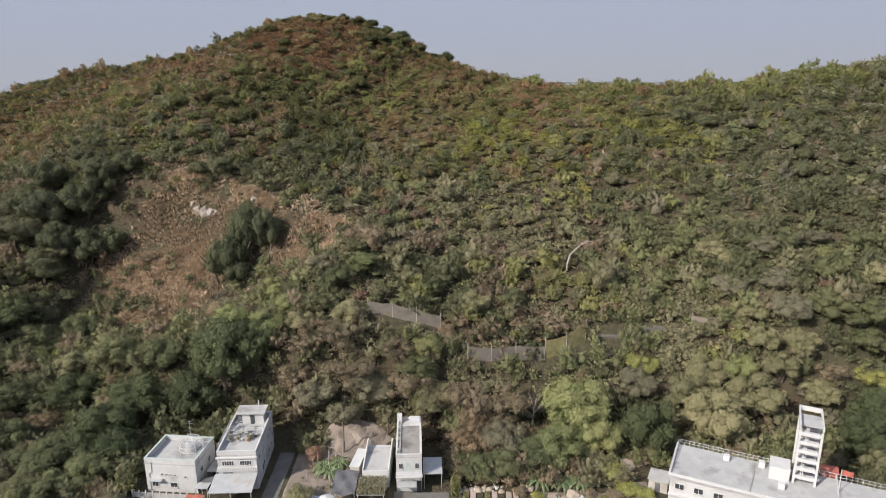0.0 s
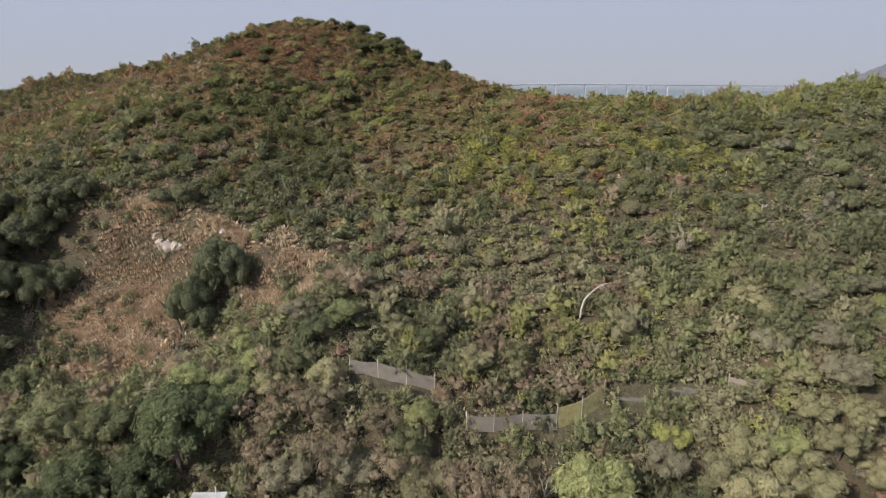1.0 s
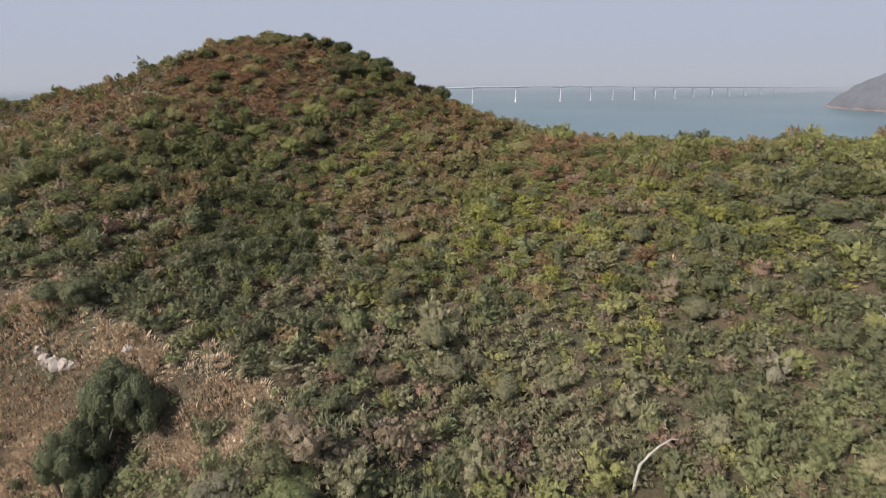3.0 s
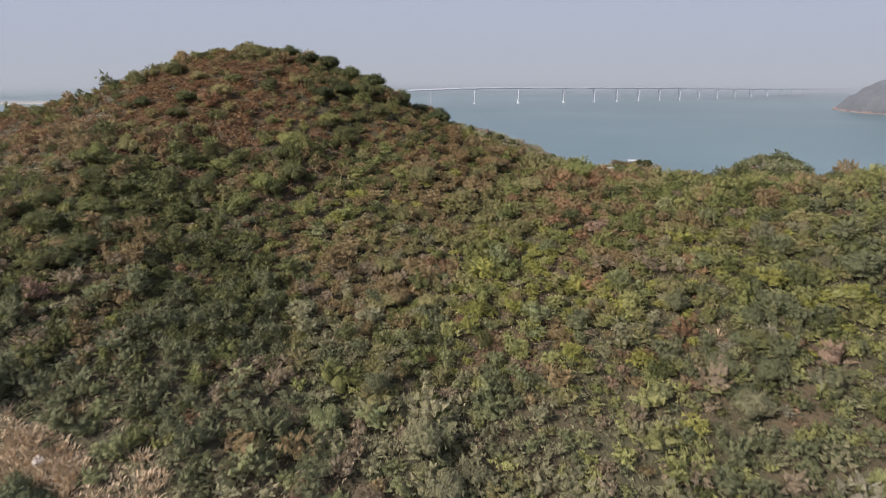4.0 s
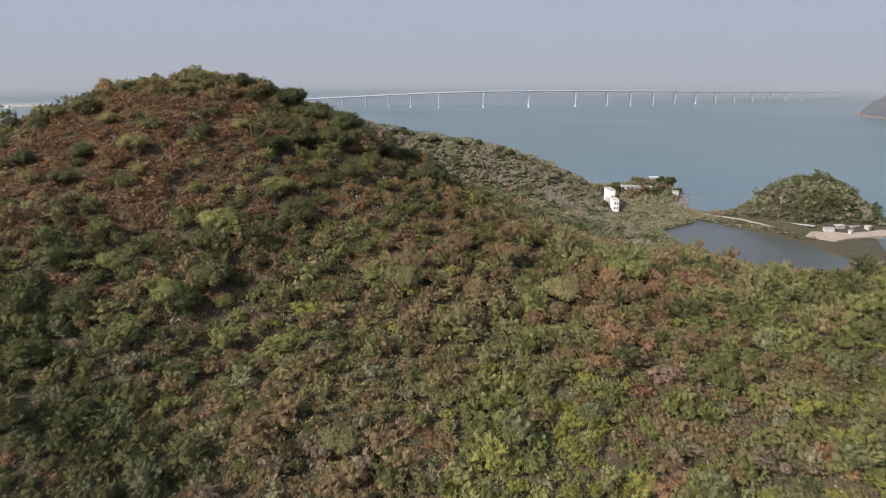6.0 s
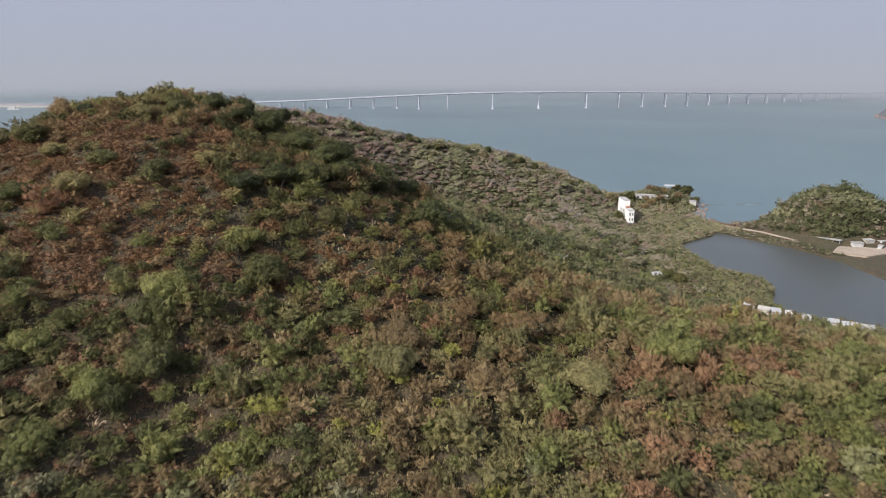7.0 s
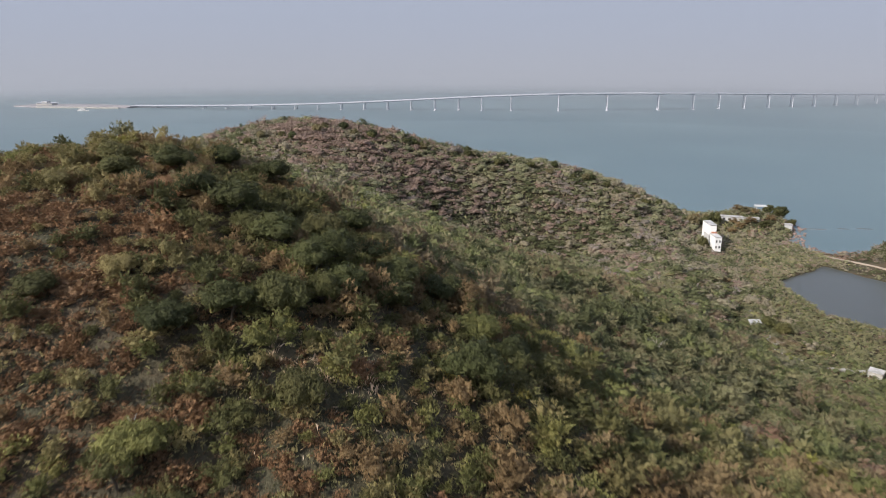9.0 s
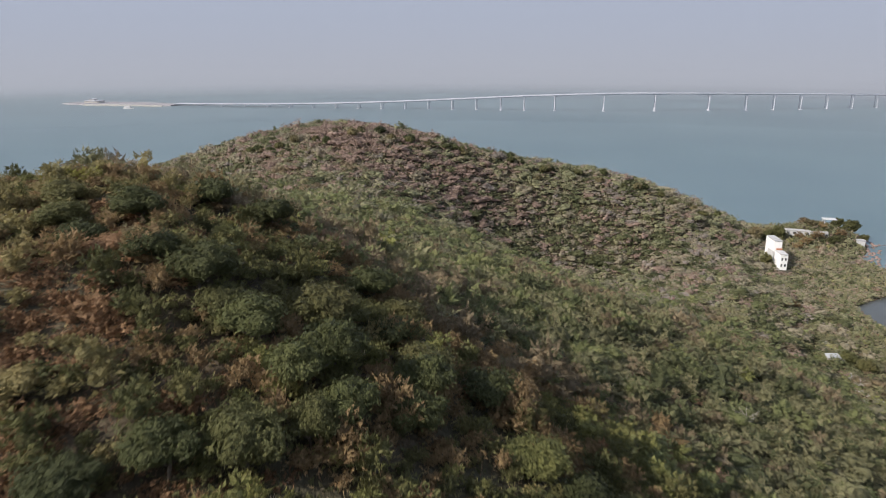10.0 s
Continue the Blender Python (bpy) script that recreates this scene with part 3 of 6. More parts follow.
def plant(zone, x, y, lumps, leaves, size, radius, tall, rounded=False):
    w = shares(x, y)
    w /= w.sum(1, keepdims=True)
    kind = (rng.random(len(x))[:, None] > np.cumsum(w, 1)).sum(1).clip(0, 8)
    z = height(x, y)
    scrub = (rng.random(len(x)) < smooth(160, 232, y) * (1 - smooth(296, 330, y))) & (zone != "far")
    low = rng.random(len(x)) < 1 - smooth(450, 590, y)
    heath = rng.random(len(x)) < smooth(228, 256, y) * (1 - smooth(5, 35, x))
    # leaf tints go by distance: the far zone takes the hazed copies
    for k, name, leaf in [(k, name, leaf) for k, name in enumerate(KINDS) for leaf in (LEAF, SCRUB, HEATH, HAZED_WOODS, VALE)]:
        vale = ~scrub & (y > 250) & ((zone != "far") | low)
        here = (kind == k) & (scrub & ~heath if leaf is SCRUB else scrub & heath if leaf is HEATH else vale if leaf is VALE else ~scrub & ~vale & ((leaf is HAZED_WOODS) == (zone == "far")))
        n = int(here.sum())
        if not n:
            continue
        r = rng.uniform(*radius, n) * (0.75 + 0.35 * rng.random(n) + 0.6 * (rng.random(n) < 0.14))
        spots = np.stack([x[here], y[here], z[here] + 0.2 * r, r, rng.uniform(*tall, n), rng.uniform(0, math.tau, n)], 1)
        if leaf is HEATH:
            spots[:, 3] *= 0.82
        if name == "bracken":
            protos = [bush(rng, 1, 38, 0.2) for _ in range(8)]
            spots = np.repeat(spots, 6 if zone == "near" else 2, axis=0)
            spots[:, :2] += rng.uniform(-1.1, 1.1, (len(spots), 2))
            spots[:, 2] = height(spots[:, 0], spots[:, 1]) - 0.1
            spots[:, 3] *= 0.8
            spots[:, 4] *= 0.75
            spots[:, 5] = rng.uniform(0, math.tau, len(spots))
            label, cat, nm = "dry reddish-brown bracken in low mounds on the hilltop", "bracken", "dry_bracken"
        elif name == "grass":
            protos = [tuft(rng, 9, 1.0, 1.5) for _ in range(5)]
            spots = np.repeat(spots, 5 if zone == "near" else 9, axis=0)
            spots[:, :2] += rng.uniform(-1.4, 1.4, (len(spots), 2))
            spots[:, 2] = height(spots[:, 0], spots[:, 1]) - 0.05
            spots[:, 3] *= 0.45 if zone == "near" else 0.58
            spots[:, 5] = rng.uniform(0, math.tau, len(spots))
            label, cat, nm = "tall dry straw-coloured grass tussocks on the hillside", "grass", "dry_grass"
        else:
            protos = [crown(rng, lumps, leaves, size) if rounded else bush(rng, lumps, leaves, size) for _ in range(12)]
            label = {"dark": "dense dark green", "olive": "olive green leafy", "brown": "withered grey-brown", "red": "russet red withered", "yellow": "yellow-green sunlit", "green": "fresh green leafy", "grey": "dull grey-green"}[name] + " shrubs covering the slope"
            cat, nm = "shrubs", "shrub_thicket"
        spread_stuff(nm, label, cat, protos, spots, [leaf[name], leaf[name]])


def is_near(x, y):
    return (np.abs(x) < 74) & (y > 185) & (y < 312)


def in_sight(x, y):
    """The stretch of hillside that the camera's view takes in along its path."""
    wide = (x > -18 - 0.66 * y) & (x < 22 + 0.66 * y)
    behind = (x > -(y - 232) * 0.97 - 15) & (x < (y - 165) * 0.62 + 25)
    return wide & ((y < 300) | behind)


x, y = scatter(-75, 75, 184, 313, 1.7, is_near)
plant("near", x, y, 4, 115, 0.19, (1.25, 2.1), (0.45, 1.0))
x, y = scatter(-230, 230, 88, 420, 2.1, lambda x, y: ~is_near(x, y) & in_sight(x, y))
plant("mid", x, y, 3, 46, 0.26, (1.45, 2.4), (0.45, 1.0))
x, y = scatter(-120, 110, 96, 160, 3.4, lambda x, y: in_sight(x, y) & (bump_at(x, y, -55, 160, 24, 16) < 0.5))
plant("mid", x, y, 5, 84, 0.19, (1.8, 3.0), (0.6, 1.2))
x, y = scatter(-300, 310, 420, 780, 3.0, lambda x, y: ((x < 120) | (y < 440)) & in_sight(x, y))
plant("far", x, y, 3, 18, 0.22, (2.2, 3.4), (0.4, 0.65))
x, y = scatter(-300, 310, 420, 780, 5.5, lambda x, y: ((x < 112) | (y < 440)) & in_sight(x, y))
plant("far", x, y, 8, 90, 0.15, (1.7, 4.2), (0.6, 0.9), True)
x, y = scatter(-40, 200, 312, 440, 5.0, lambda x, y: in_sight(x, y) & (field(x, y, 12, 4) > 0.35))
plant("mid", x, y, 8, 130, 0.13, (2.0, 3.4), (0.8, 1.1), True)
x, y = scatter(200, 300, 560, 640, 2.5, lambda x, y: ((x - 243) / 44) ** 2 + ((y - 600) / 36) ** 2 < 1)
plant("far", x, y, 3, 26, 0.26, (2.4, 4.0), (0.5, 0.9))
x, y = scatter(186, 300, 548, 640, 2.6, lambda x, y: (inland(x, y) > 4) & ((y > 569) | (x < 213)) & (((x - 243) / 44) ** 2 + ((y - 600) / 36) ** 2 >= 1) & (x + 0.9 * y > 727))
plant("far", x, y, 2, 20, 0.26, (1.6, 2.8), (0.35, 0.7))
x, y = scatter(95, 172, 440, 640, 2.3, lambda x, y: x > 120)
plant("far", x, y, 2, 18, 0.26, (1.4, 2.3), (0.32, 0.55))

x, y = scatter(-270, 270, 66, 430, 4.6, lambda x, y: ~in_sight(x, y) | (y < 88))
plant("mid", x, y, 2, 26, 0.26, (1.8, 3.0), (0.4, 0.8))


x, y = scatter(-98, -18, 138, 188, 0.55, lambda x, y: on_scar(x, y) > 0.15 + 0.45 * field(x, y, 6, 8))
spots = np.stack([x, y, height(x, y) - 0.1, rng.uniform(0.9, 1.5, len(x)), rng.uniform(0.8, 1.25, len(x)), rng.uniform(0, math.tau, len(x))], 1)
spread_stuff("dry_grass", "tall straw-coloured grass hanging down the steep face", "grass", [tuft(rng, 12, 0.9, 2.2) for _ in range(6)], spots, [LEAF["grass"]])


def undergrowth(x, y, size):
    """Low leaves and dead fronds close over the soil between the shrubs."""
    n0, mix = 0.7, {"olive": 0.4, "brown": 0.24, "bracken": 0.14, "grass": 0.01, "dark": 0.3}
    w = shares(x, y)
    w = np.stack([w[:, KINDS.index(k)] * 0.6 + m for k, m in mix.items()], 1)
    w /= w.sum(1, keepdims=True)
    pick = (rng.random(len(x))[:, None] > np.cumsum(w, 1)).sum(1).clip(0, 4)
    z = height(x, y)
    for k, name in enumerate(mix):
        h = pick == k
        c = np.stack([x[h], y[h], z[h] + size * rng.uniform(0.15, 1.3, int(h.sum()))], 1)
        if name in ("grass", "bracken", "brown"):
            turn = rng.uniform(0, math.tau, len(c))
            v = sprays(rng, c, np.stack([2 * np.cos(turn), 2 * np.sin(turn), 0.3 + 0 * turn], 1), size, 0.35)
        else:
            v = sprays(rng, c, np.tile([-0.2, -0.3, 1.0], (len(c), 1)), size)
        me = mesh_of("undergrowth", v, np.zeros((0, 4), int), np.arange(len(v)).reshape(-1, 3), [(SCRUB if size < 0.4 else LEAF if size < 0.6 else VALE)[name]])
        tagged(new("undergrowth", me), {"olive": "low olive leaves", "brown": "withered brown stalks", "bracken": "dry reddish bracken fronds", "grass": "pale dry grass", "dark": "low dark green leaves"}[name] + " covering the soil between shrubs", "undergrowth", kind="stuff")


x, y = scatter(-75, 75, 184, 313, 0.46, is_near)
undergrowth(x, y, 0.28)
x, y = scatter(-230, 230, 88, 400, 0.9, lambda x, y: ~is_near(x, y) & in_sight(x, y))
undergrowth(x, y, 0.41)
x, y = scatter(-300, 175, 400, 780, 1.2, in_sight)
undergrowth(x, y, 1.0)

# ---- trees ----


def woody(r, tall, radius, base=0.3):
    """Trunk and limbs of a tree whose crown is centred at a height."""
    bm = bmesh.new()
    bend = Vector((r.uniform(-0.5, 0.5), r.uniform(-0.5, 0.5), 0))
    pts = [Vector((0, 0, -0.8)), Vector((0, 0, tall * 0.3)) + bend * 0.5, Vector((0, 0, tall * 0.7)) + bend, Vector((0, 0, tall)) + bend * 1.4]
    tube(bm, pts, [base, base * 0.8, base * 0.55, base * 0.25])
    for k in range(5):
        a, s = k * 1.256 + r.uniform(-0.3, 0.3), r.uniform(0.45, 0.7)
        o = pts[1].lerp(pts[2], r.uniform(0.2, 1))
        out = Vector((math.cos(a), math.sin(a), 0)) * radius * s
        tube(bm, [o, o + out * 0.5 + Vector((0, 0, tall * 0.14)), o + out + Vector((0, 0, tall * 0.22))], [base * 0.4, base * 0.28, base * 0.1], 5)
    return bm


TREE_PROTOS = {}


def tree(kind, x, y, radius, tall, shape="broad", name="tree", label="", group=""):
    """One tree standing at a spot: kind of leaf, crown radius and full height. Trees of one kind and shape share their meshes."""
    big = radius > 3.7
    key = (kind, shape, big, y < 150, y < 200, y < 240, int(rng.integers(0, 2)))
    if key not in TREE_PROTOS:
        lumps, leaves, size, flat = {"broad": (11, 900, 0.085, 0.85), "pine": (9, 620, 0.095, 0.62), "sparse": (9, 760, 0.06, 0.8)}[shape]
        if big:
            lumps, leaves, size = lumps + 17, round(leaves * 2.6), size * 0.6
        v, q, t = crown(rng, lumps, leaves, size, flat, 0.5 if shape == "sparse" else 0.8)
        v[:, 2] += 0.66
        if shape == "sparse":
            t = t[60:]
        # leaf copy by distance: the brightened ones on the nearest trees
        me = mesh_of("crown", v, q, t, [(BRIGHTENED_CANOPY if y < 150 else LEAF if y < 200 else SCRUB if y < 240 else HEATH)[kind]])
        bm = woody(rng, 0.85, 0.8, 0.06)
        wood = bpy.data.meshes.new("trunk")
        bm.to_mesh(wood)
        bm.free()
        wood.materials.append(BARK)
        TREE_PROTOS[key] = (me, wood)
    me, wood = TREE_PROTOS[key]
    z = float(height(x, y))
    words = {"dark": "dense dark green", "olive": "olive green", "brown": "half-bare brown", "tan": "thin brownish-olive", "deep": "dense blue-green dark-leaved", "red": "russet red", "yellow": "yellow-green", "green": "bright green", "grey": "dull grey-green", "dusk": "dull grey-green"}[kind]
    form = {"broad": "round-crowned broadleaf tree", "pine": "flat-topped hill pine", "sparse": "thin-leaved tree"}[shape]
    t = thing(name, label or words + " " + form + " on the hillside", "tree", group or "trees on the hill", at=Matrix.LocRotScale((x, y, z - 0.3), Euler((0, 0, rng.uniform(0, math.tau))), (radius, radius, tall / 1.45)))
    for nm, data in (("trunk", wood), ("crown", me)):
        ob = new(nm, data)
        ob.parent = t
    return t


# stands of trees above the village: kind of leaf, place, crown radius, height
STANDS = {}
STANDS["grove behind the white houses"] = [
    ("deep", -43, 124, 8.8, 17), ("deep", -49, 121, 6.5, 12), ("deep", -36.6, 127, 5.6, 10), ("green", -35.8, 130.2, 5.34, 7),
    ("green", -43.7, 132.5, 4.72, 6), ("dark", -57.2, 127.9, 5.96, 8), ("dark", -69.8, 131.2, 6.58, 9), ("deep", -60.5, 121.4, 7.82, 11),
    ("deep", -64, 112.7, 7.82, 11), ("deep", -60, 108.5, 5.5, 8), ("dark", -68.6, 106.7, 5.96, 8), ("dark", -61.5, 101, 5.34, 7),
    ("dark", -68.7, 94.5, 5.34, 7), ("tan thin", -28.8, 123.6, 4.7, 6), ("tan thin", -26.7, 126.2, 4.72, 6), ("olive", -28.8, 131.3, 4.4, 5.06),
    ("dark", -66, 98, 4, 6),
]
STANDS["wood on the western slope"] = [
    ("deep", -96, 173, 6.5, 12), ("deep", -103, 168, 7.5, 13), ("deep", -90.5, 175, 5.5, 12), ("olive", -99, 160, 6, 8), ("deep", -106, 178, 6.5, 11),
    ("deep", -76.5, 125.9, 6.58, 9), ("dark", -72.1, 103.7, 5.96, 8), ("brown thin", -80.2, 118.8, 4.72, 6), ("yellow", -84.6, 140.9, 4.6, 5.29),
    ("green", -91.4, 138.4, 4.72, 6), ("tan thin", -91.6, 133.6, 4.72, 6), ("olive", -79.7, 132.6, 4.72, 6), ("olive", -74.7, 139.6, 4.6, 5.29),
    ("olive", -93.6, 143.8, 5.4, 7), ("deep", -100.3, 144.2, 6.58, 9), ("dark", -90.1, 126, 5.34, 7), ("dark", -82.3, 111.5, 5.96, 8),
    ("dark", -96.9, 135.4, 5.34, 7), ("dark", -86, 148, 5, 8), ("dark", -112, 148, 7, 10), ("dark", -94, 142, 6, 9), ("dark", -105, 138, 7, 10),
    ("dark", -86, 108, 6, 10), ("olive", -78, 100, 5, 8), ("olive", -92, 116, 6, 10),
]
STANDS["trees about the straw-coloured face"] = [
    ("dark", -25.8, 135.3, 4.6, 5.29), ("green", -31.5, 135.8, 4.6, 5.29), ("green", -38.6, 147.1, 4.5, 5.17), ("deep", -53.5, 157.5, 5.6, 13),
    ("deep", -48, 164, 6.2, 15), ("deep", -43.5, 161.5, 5, 14), ("dark", -21.5, 140.2, 4.6, 5.29), ("dusk", -26.2, 146.2, 4.6, 5.29),
    ("dark", -108, 162, 8, 10), ("dark", -99, 157, 7, 10), ("dark", -91, 178, 6.5, 10), ("dark", -85, 180, 5, 8), ("dark", -110, 172, 7, 9),
    ("dark", -98, 174, 6, 8), ("dark", -67, 208, 3.4, 4), ("dark", -60, 214, 3.2, 4), ("dark", -72, 200, 3.6, 4), ("dark", -54, 222, 3, 3.6),
    ("dark", -64, 222, 3, 3.4), ("dark", -50, 230, 2.8, 3.4), ("dark", -78, 192, 4, 5), ("dark", -70, 214, 3, 3.6),
]
STANDS["trees about the straw-coloured face"] += [
    # the deep trees near x -92 also stand in for a dark shadow
    ("dark", -58, 204, 3, 4), ("deep", -92, 166, 6, 13), ("deep", -86.5, 168.5, 4.4, 10), ("deep", -98, 164, 6, 13), ("dark", -58.5, 176, 3.8, 7),
    ("dark", -64, 177.5, 3.4, 5), ("deep", -50.5, 160.5, 4, 13.5), ("deep", -49.5, 155.5, 3.4, 8),
]
STANDS["trees behind the narrow house"] = [
    ("dusk", -23.9, 121.4, 5.96, 8), ("tan thin", -17, 123.1, 7.82, 11), ("tan thin", -19.8, 127.8, 6.58, 9), ("dusk", -13.4, 122, 6, 9),
    ("tan thin", -5.4, 122, 6.5, 11), ("olive", -0.2, 121, 6.5, 9), ("dusk", -18, 119, 4.4, 7), ("dark", -3.2, 124.3, 5.2, 7),
    ("olive", -18.2, 133.3, 4.72, 6), ("tan thin", -8, 126, 5, 7), ("green", -1.5, 127.5, 4.4, 6), ("tan thin", 2, 121, 5, 9),
    ("olive", -22.5, 96.5, 2.6, 3.8), ("red", -22.5, 110, 2, 3), ("olive", -25, 112.5, 1.8, 3),
]
STANDS["trees behind the gardens"] = [
    ("brown thin", 8, 112.5, 5.8, 10), ("dusk", 13.5, 110.4, 5.4, 9), ("green", 28.7, 119.3, 9.1, 14), ("green", 31.8, 111.3, 5.6, 9),
    ("green", 23.9, 108.8, 6.58, 9), ("dark", 18.5, 107.1, 5.34, 7), ("dark", 9, 103, 4, 6), ("dark", 13.1, 104.4, 4.72, 6), ("dark", 6.5, 106, 2.6, 5),
    ("deep", 40.8, 112, 6.2, 14), ("dusk", 42.4, 124.2, 5.1, 8), ("tan thin", 7, 118, 6.2, 15), ("tan thin", 14, 117.5, 6.5, 15),
    ("brown thin", 10.5, 115, 4.5, 8), ("tan thin", 18.5, 122, 4.2, 6), ("yellow", 44, 128, 4.2, 5), ("dark", 28, 108, 3, 5), ("yellow", 33, 104, 3, 3.6),
]
STANDS["trees behind the long building"] = [
    ("olive", 55.2, 115, 8, 13), ("olive", 53.1, 121.2, 7.2, 10), ("olive", 64.7, 120.5, 7.82, 11), ("olive", 56.1, 124.2, 5.96, 8),
    ("green", 61.7, 124.1, 5.34, 7), ("olive", 71.4, 123.9, 4.72, 6), ("olive", 68, 126.9, 4.72, 6), ("olive", 75.6, 125.4, 4.72, 6),
    ("olive", 78.1, 121.2, 4.72, 6), ("deep", 81, 109, 6.5, 13), ("deep", 88.5, 118.3, 7.5, 11), ("deep", 83, 100, 5, 8),
    ("tan thin", 80.7, 122.7, 4.6, 5.29), ("dark", 88.1, 124.5, 4.72, 6), ("yellow", 89.2, 122, 4.5, 5.17), ("dark", 88.8, 126.3, 5.34, 7),
    ("olive", 80, 104, 4, 7), ("yellow", 51, 106, 3, 4),
]
STANDS["scattered trees up the slope"] = [
    ("olive", 8.8, 138.2, 4.72, 6), ("olive", 67.3, 131.7, 4.72, 6), ("dusk", 74.3, 129.4, 5.34, 7), ("dark", 81.9, 128.7, 5.34, 7),
    ("dusk", 64.5, 137.7, 4.72, 6), ("dusk", 74, 135.1, 4.72, 6), ("dark", 84.9, 135.8, 4.72, 6), ("olive", 92.7, 132.7, 4.72, 6),
    ("dusk", 84.7, 143.6, 4.6, 5.29), ("dark", 94.1, 140.6, 4.6, 5.29), ("dusk", 74.4, 145.5, 4.6, 5.29), ("olive", 64.2, 148.3, 4.6, 5.29),
    ("green", -16.8, 143.6, 4.6, 5.29), ("olive", -6.6, 144.3, 4.6, 5.29), ("dark", -1.3, 142.3, 4.6, 5.29), ("tan thin", -9.7, 152.2, 4.6, 5.29),
    ("olive", 6.5, 153.9, 4.6, 5.29), ("tan thin", 11.8, 147.7, 4.4, 5.06), ("dark", 16.7, 142, 4.6, 5.29),
]
for stand, rows in STANDS.items():
    for kind, x, y, r, h in rows:
        tree(kind.split()[0], x, y, r, h, "sparse" if kind.endswith("thin") else "broad", group=stand)
ridge_pines = [(1.8, 269.5, 3.4, 7), (-8.7, 279, 3.0, 5.5), (-12.7, 275, 2.8, 5), (-15.6, 279.5, 3.2, 6), (-17.1, 276.2, 2.8, 5.5), (-21.7, 279, 3.0, 5.5), (-28.1, 283.5, 3.4, 6.5), (-33.6, 283.5, 2.8, 5.5),
               (-41, 293, 3.0, 5.5), (-40.5, 307, 3.2, 6), (-33, 306.5, 3.2, 6), (-19.3, 301, 3.2, 6), (-9, 284, 3.0, 5.5), (-4, 290, 3.0, 5.5), (-14, 292, 2.8, 5), (5, 281, 2.6, 4.8), (-26, 262, 2.8, 5), (-22, 266, 2.8, 5)]
ridge_bushes = [(-46.4, 288.5, 2.6, 3.6), (-41.7, 285.5, 2.2, 3.4), (-69.2, 278.5, 3.0, 4.2), (-74, 277, 2.2, 3.2), (-76.5, 275.5, 2.0, 3), (-57.7, 256, 2.4, 3.4), (-52, 254, 2.2, 3.2), (-49.2, 256, 2.8, 4.4), (-56.9, 247.3, 2.4, 3.2), (-67.6, 254.3, 2.0, 3), (-79.4, 267.8, 1.8, 2.8),
                (-58.3, 268, 2.4, 3.4), (-50.2, 294, 2.8, 4), (-64.3, 288.5, 2.0, 2.6), (-39.6, 263, 2.4, 3.4), (-50, 283, 2.6, 3.2), (-48.5, 263.5, 2.4, 3.2), (-88, 284, 1.8, 3), (-110, 282, 1.8, 3), (-34, 268, 2.0, 3.2), (-12, 258, 2.6, 4.2)]
for x, y, r, h in ridge_pines:
    tree("deep", x, y, r, h, "pine", "hill_pine", group="pines along the ridge")
for k, (x, y, r, h) in enumerate(ridge_bushes):
    tree(("dark", "deep", "dark", "olive")[k % 4], x, y, r, h, "broad", group="bushes on the heath")
for x, y, r, h in ((-38.5, 284.5, 2.3, 2.6), (-36.2, 286.5, 1.8, 2.2), (-41, 286, 1.6, 2.0)):
    tree("red", x, y, r, h, "broad", group="russet bushes on the heath")
n = 0
while n < 150:
    x, y = rng.uniform(-110, 110), rng.uniform(130, 300)
    if field(x, y, 24, 4) < 0.52 or not bool(in_sight(np.array(x), np.array(y))) or float(bump_at(x, y, -55, 163, 24, 16)) > 0.4 or float(bump_at(x, y, -66, 264, 46, 30)) > 0.35:
        continue
    w = shares(np.array([x]), np.array([y]))[0][:7] * [1.6, 1.0, 0.8, 0.05, 0.4, 0.9, 0.9]
    tree(KINDS[int(rng.choice(7, p=w / w.sum()))], x, y, rng.uniform(1.9, 3.4), rng.uniform(3.2, 5.5), rng.choice(["broad", "broad", "sparse"]), group="trees on the slope")
    n += 1


def bare_tree(x, y, tall, reach, name="bare_tree", label="leafless pale grey tree with bare spreading branches", mat=None):
    """A dead tree: one mesh trunk, each bough a part."""
    z = float(height(x, y))
    t = thing(name, label, "tree", at=pose(x, y, z))
    a0, thin = rng.uniform(0, 6), min(1.0, tall / 5)
    part("trunk", tube(bmesh.new(), [(0, 0, -0.5), (0.1, 0, tall * 0.3), (0.25, 0.1, tall * 0.6)], [0.2 * thin, 0.16 * thin, 0.11 * thin]), mat or DEADWOOD, t)
    for k in range(7):
        a = a0 + k * 0.9
        s = rng.uniform(0.5, 1.0)
        d = Vector((math.cos(a), math.sin(a), 0)) * reach * s
        o = Vector((0.1 + 0.02 * k, 0.01 * k, tall * (0.3 + 0.04 * k)))
        bm = tube(bmesh.new(), [o, o + d * 0.4 + Vector((0, 0, tall * 0.16)), o + d + Vector((0, 0, tall * 0.3))], [0.09 * thin, 0.06 * thin, 0.02], 5)
        for j in (0.5, 0.75):
            q = o + d * j + Vector((0, 0, tall * 0.2 * j))
            tube(bm, [q, q + Vector((d.y, -d.x, 0)) * rng.uniform(-0.4, 0.4) + Vector((0, 0, tall * 0.15))], [0.04, 0.012], 4)
        part("bough", bm, mat or DEADWOOD, t)
    return t


for x, y, h, r in ((-5.5, 156, 4, 2.0), (-55, 116, 4, 3.2), (38, 172, 2.4, 1.2), (75, 171, 3, 1.6), (80, 168, 3, 1.4), (33, 342, 4.5, 3.0), (-24, 252, 1.8, 1.3), (104, 470, 5, 2.5), (20, 119, 9, 3.5), (100, 455, 4, 2)):
    bare_tree(x, y, h, r)
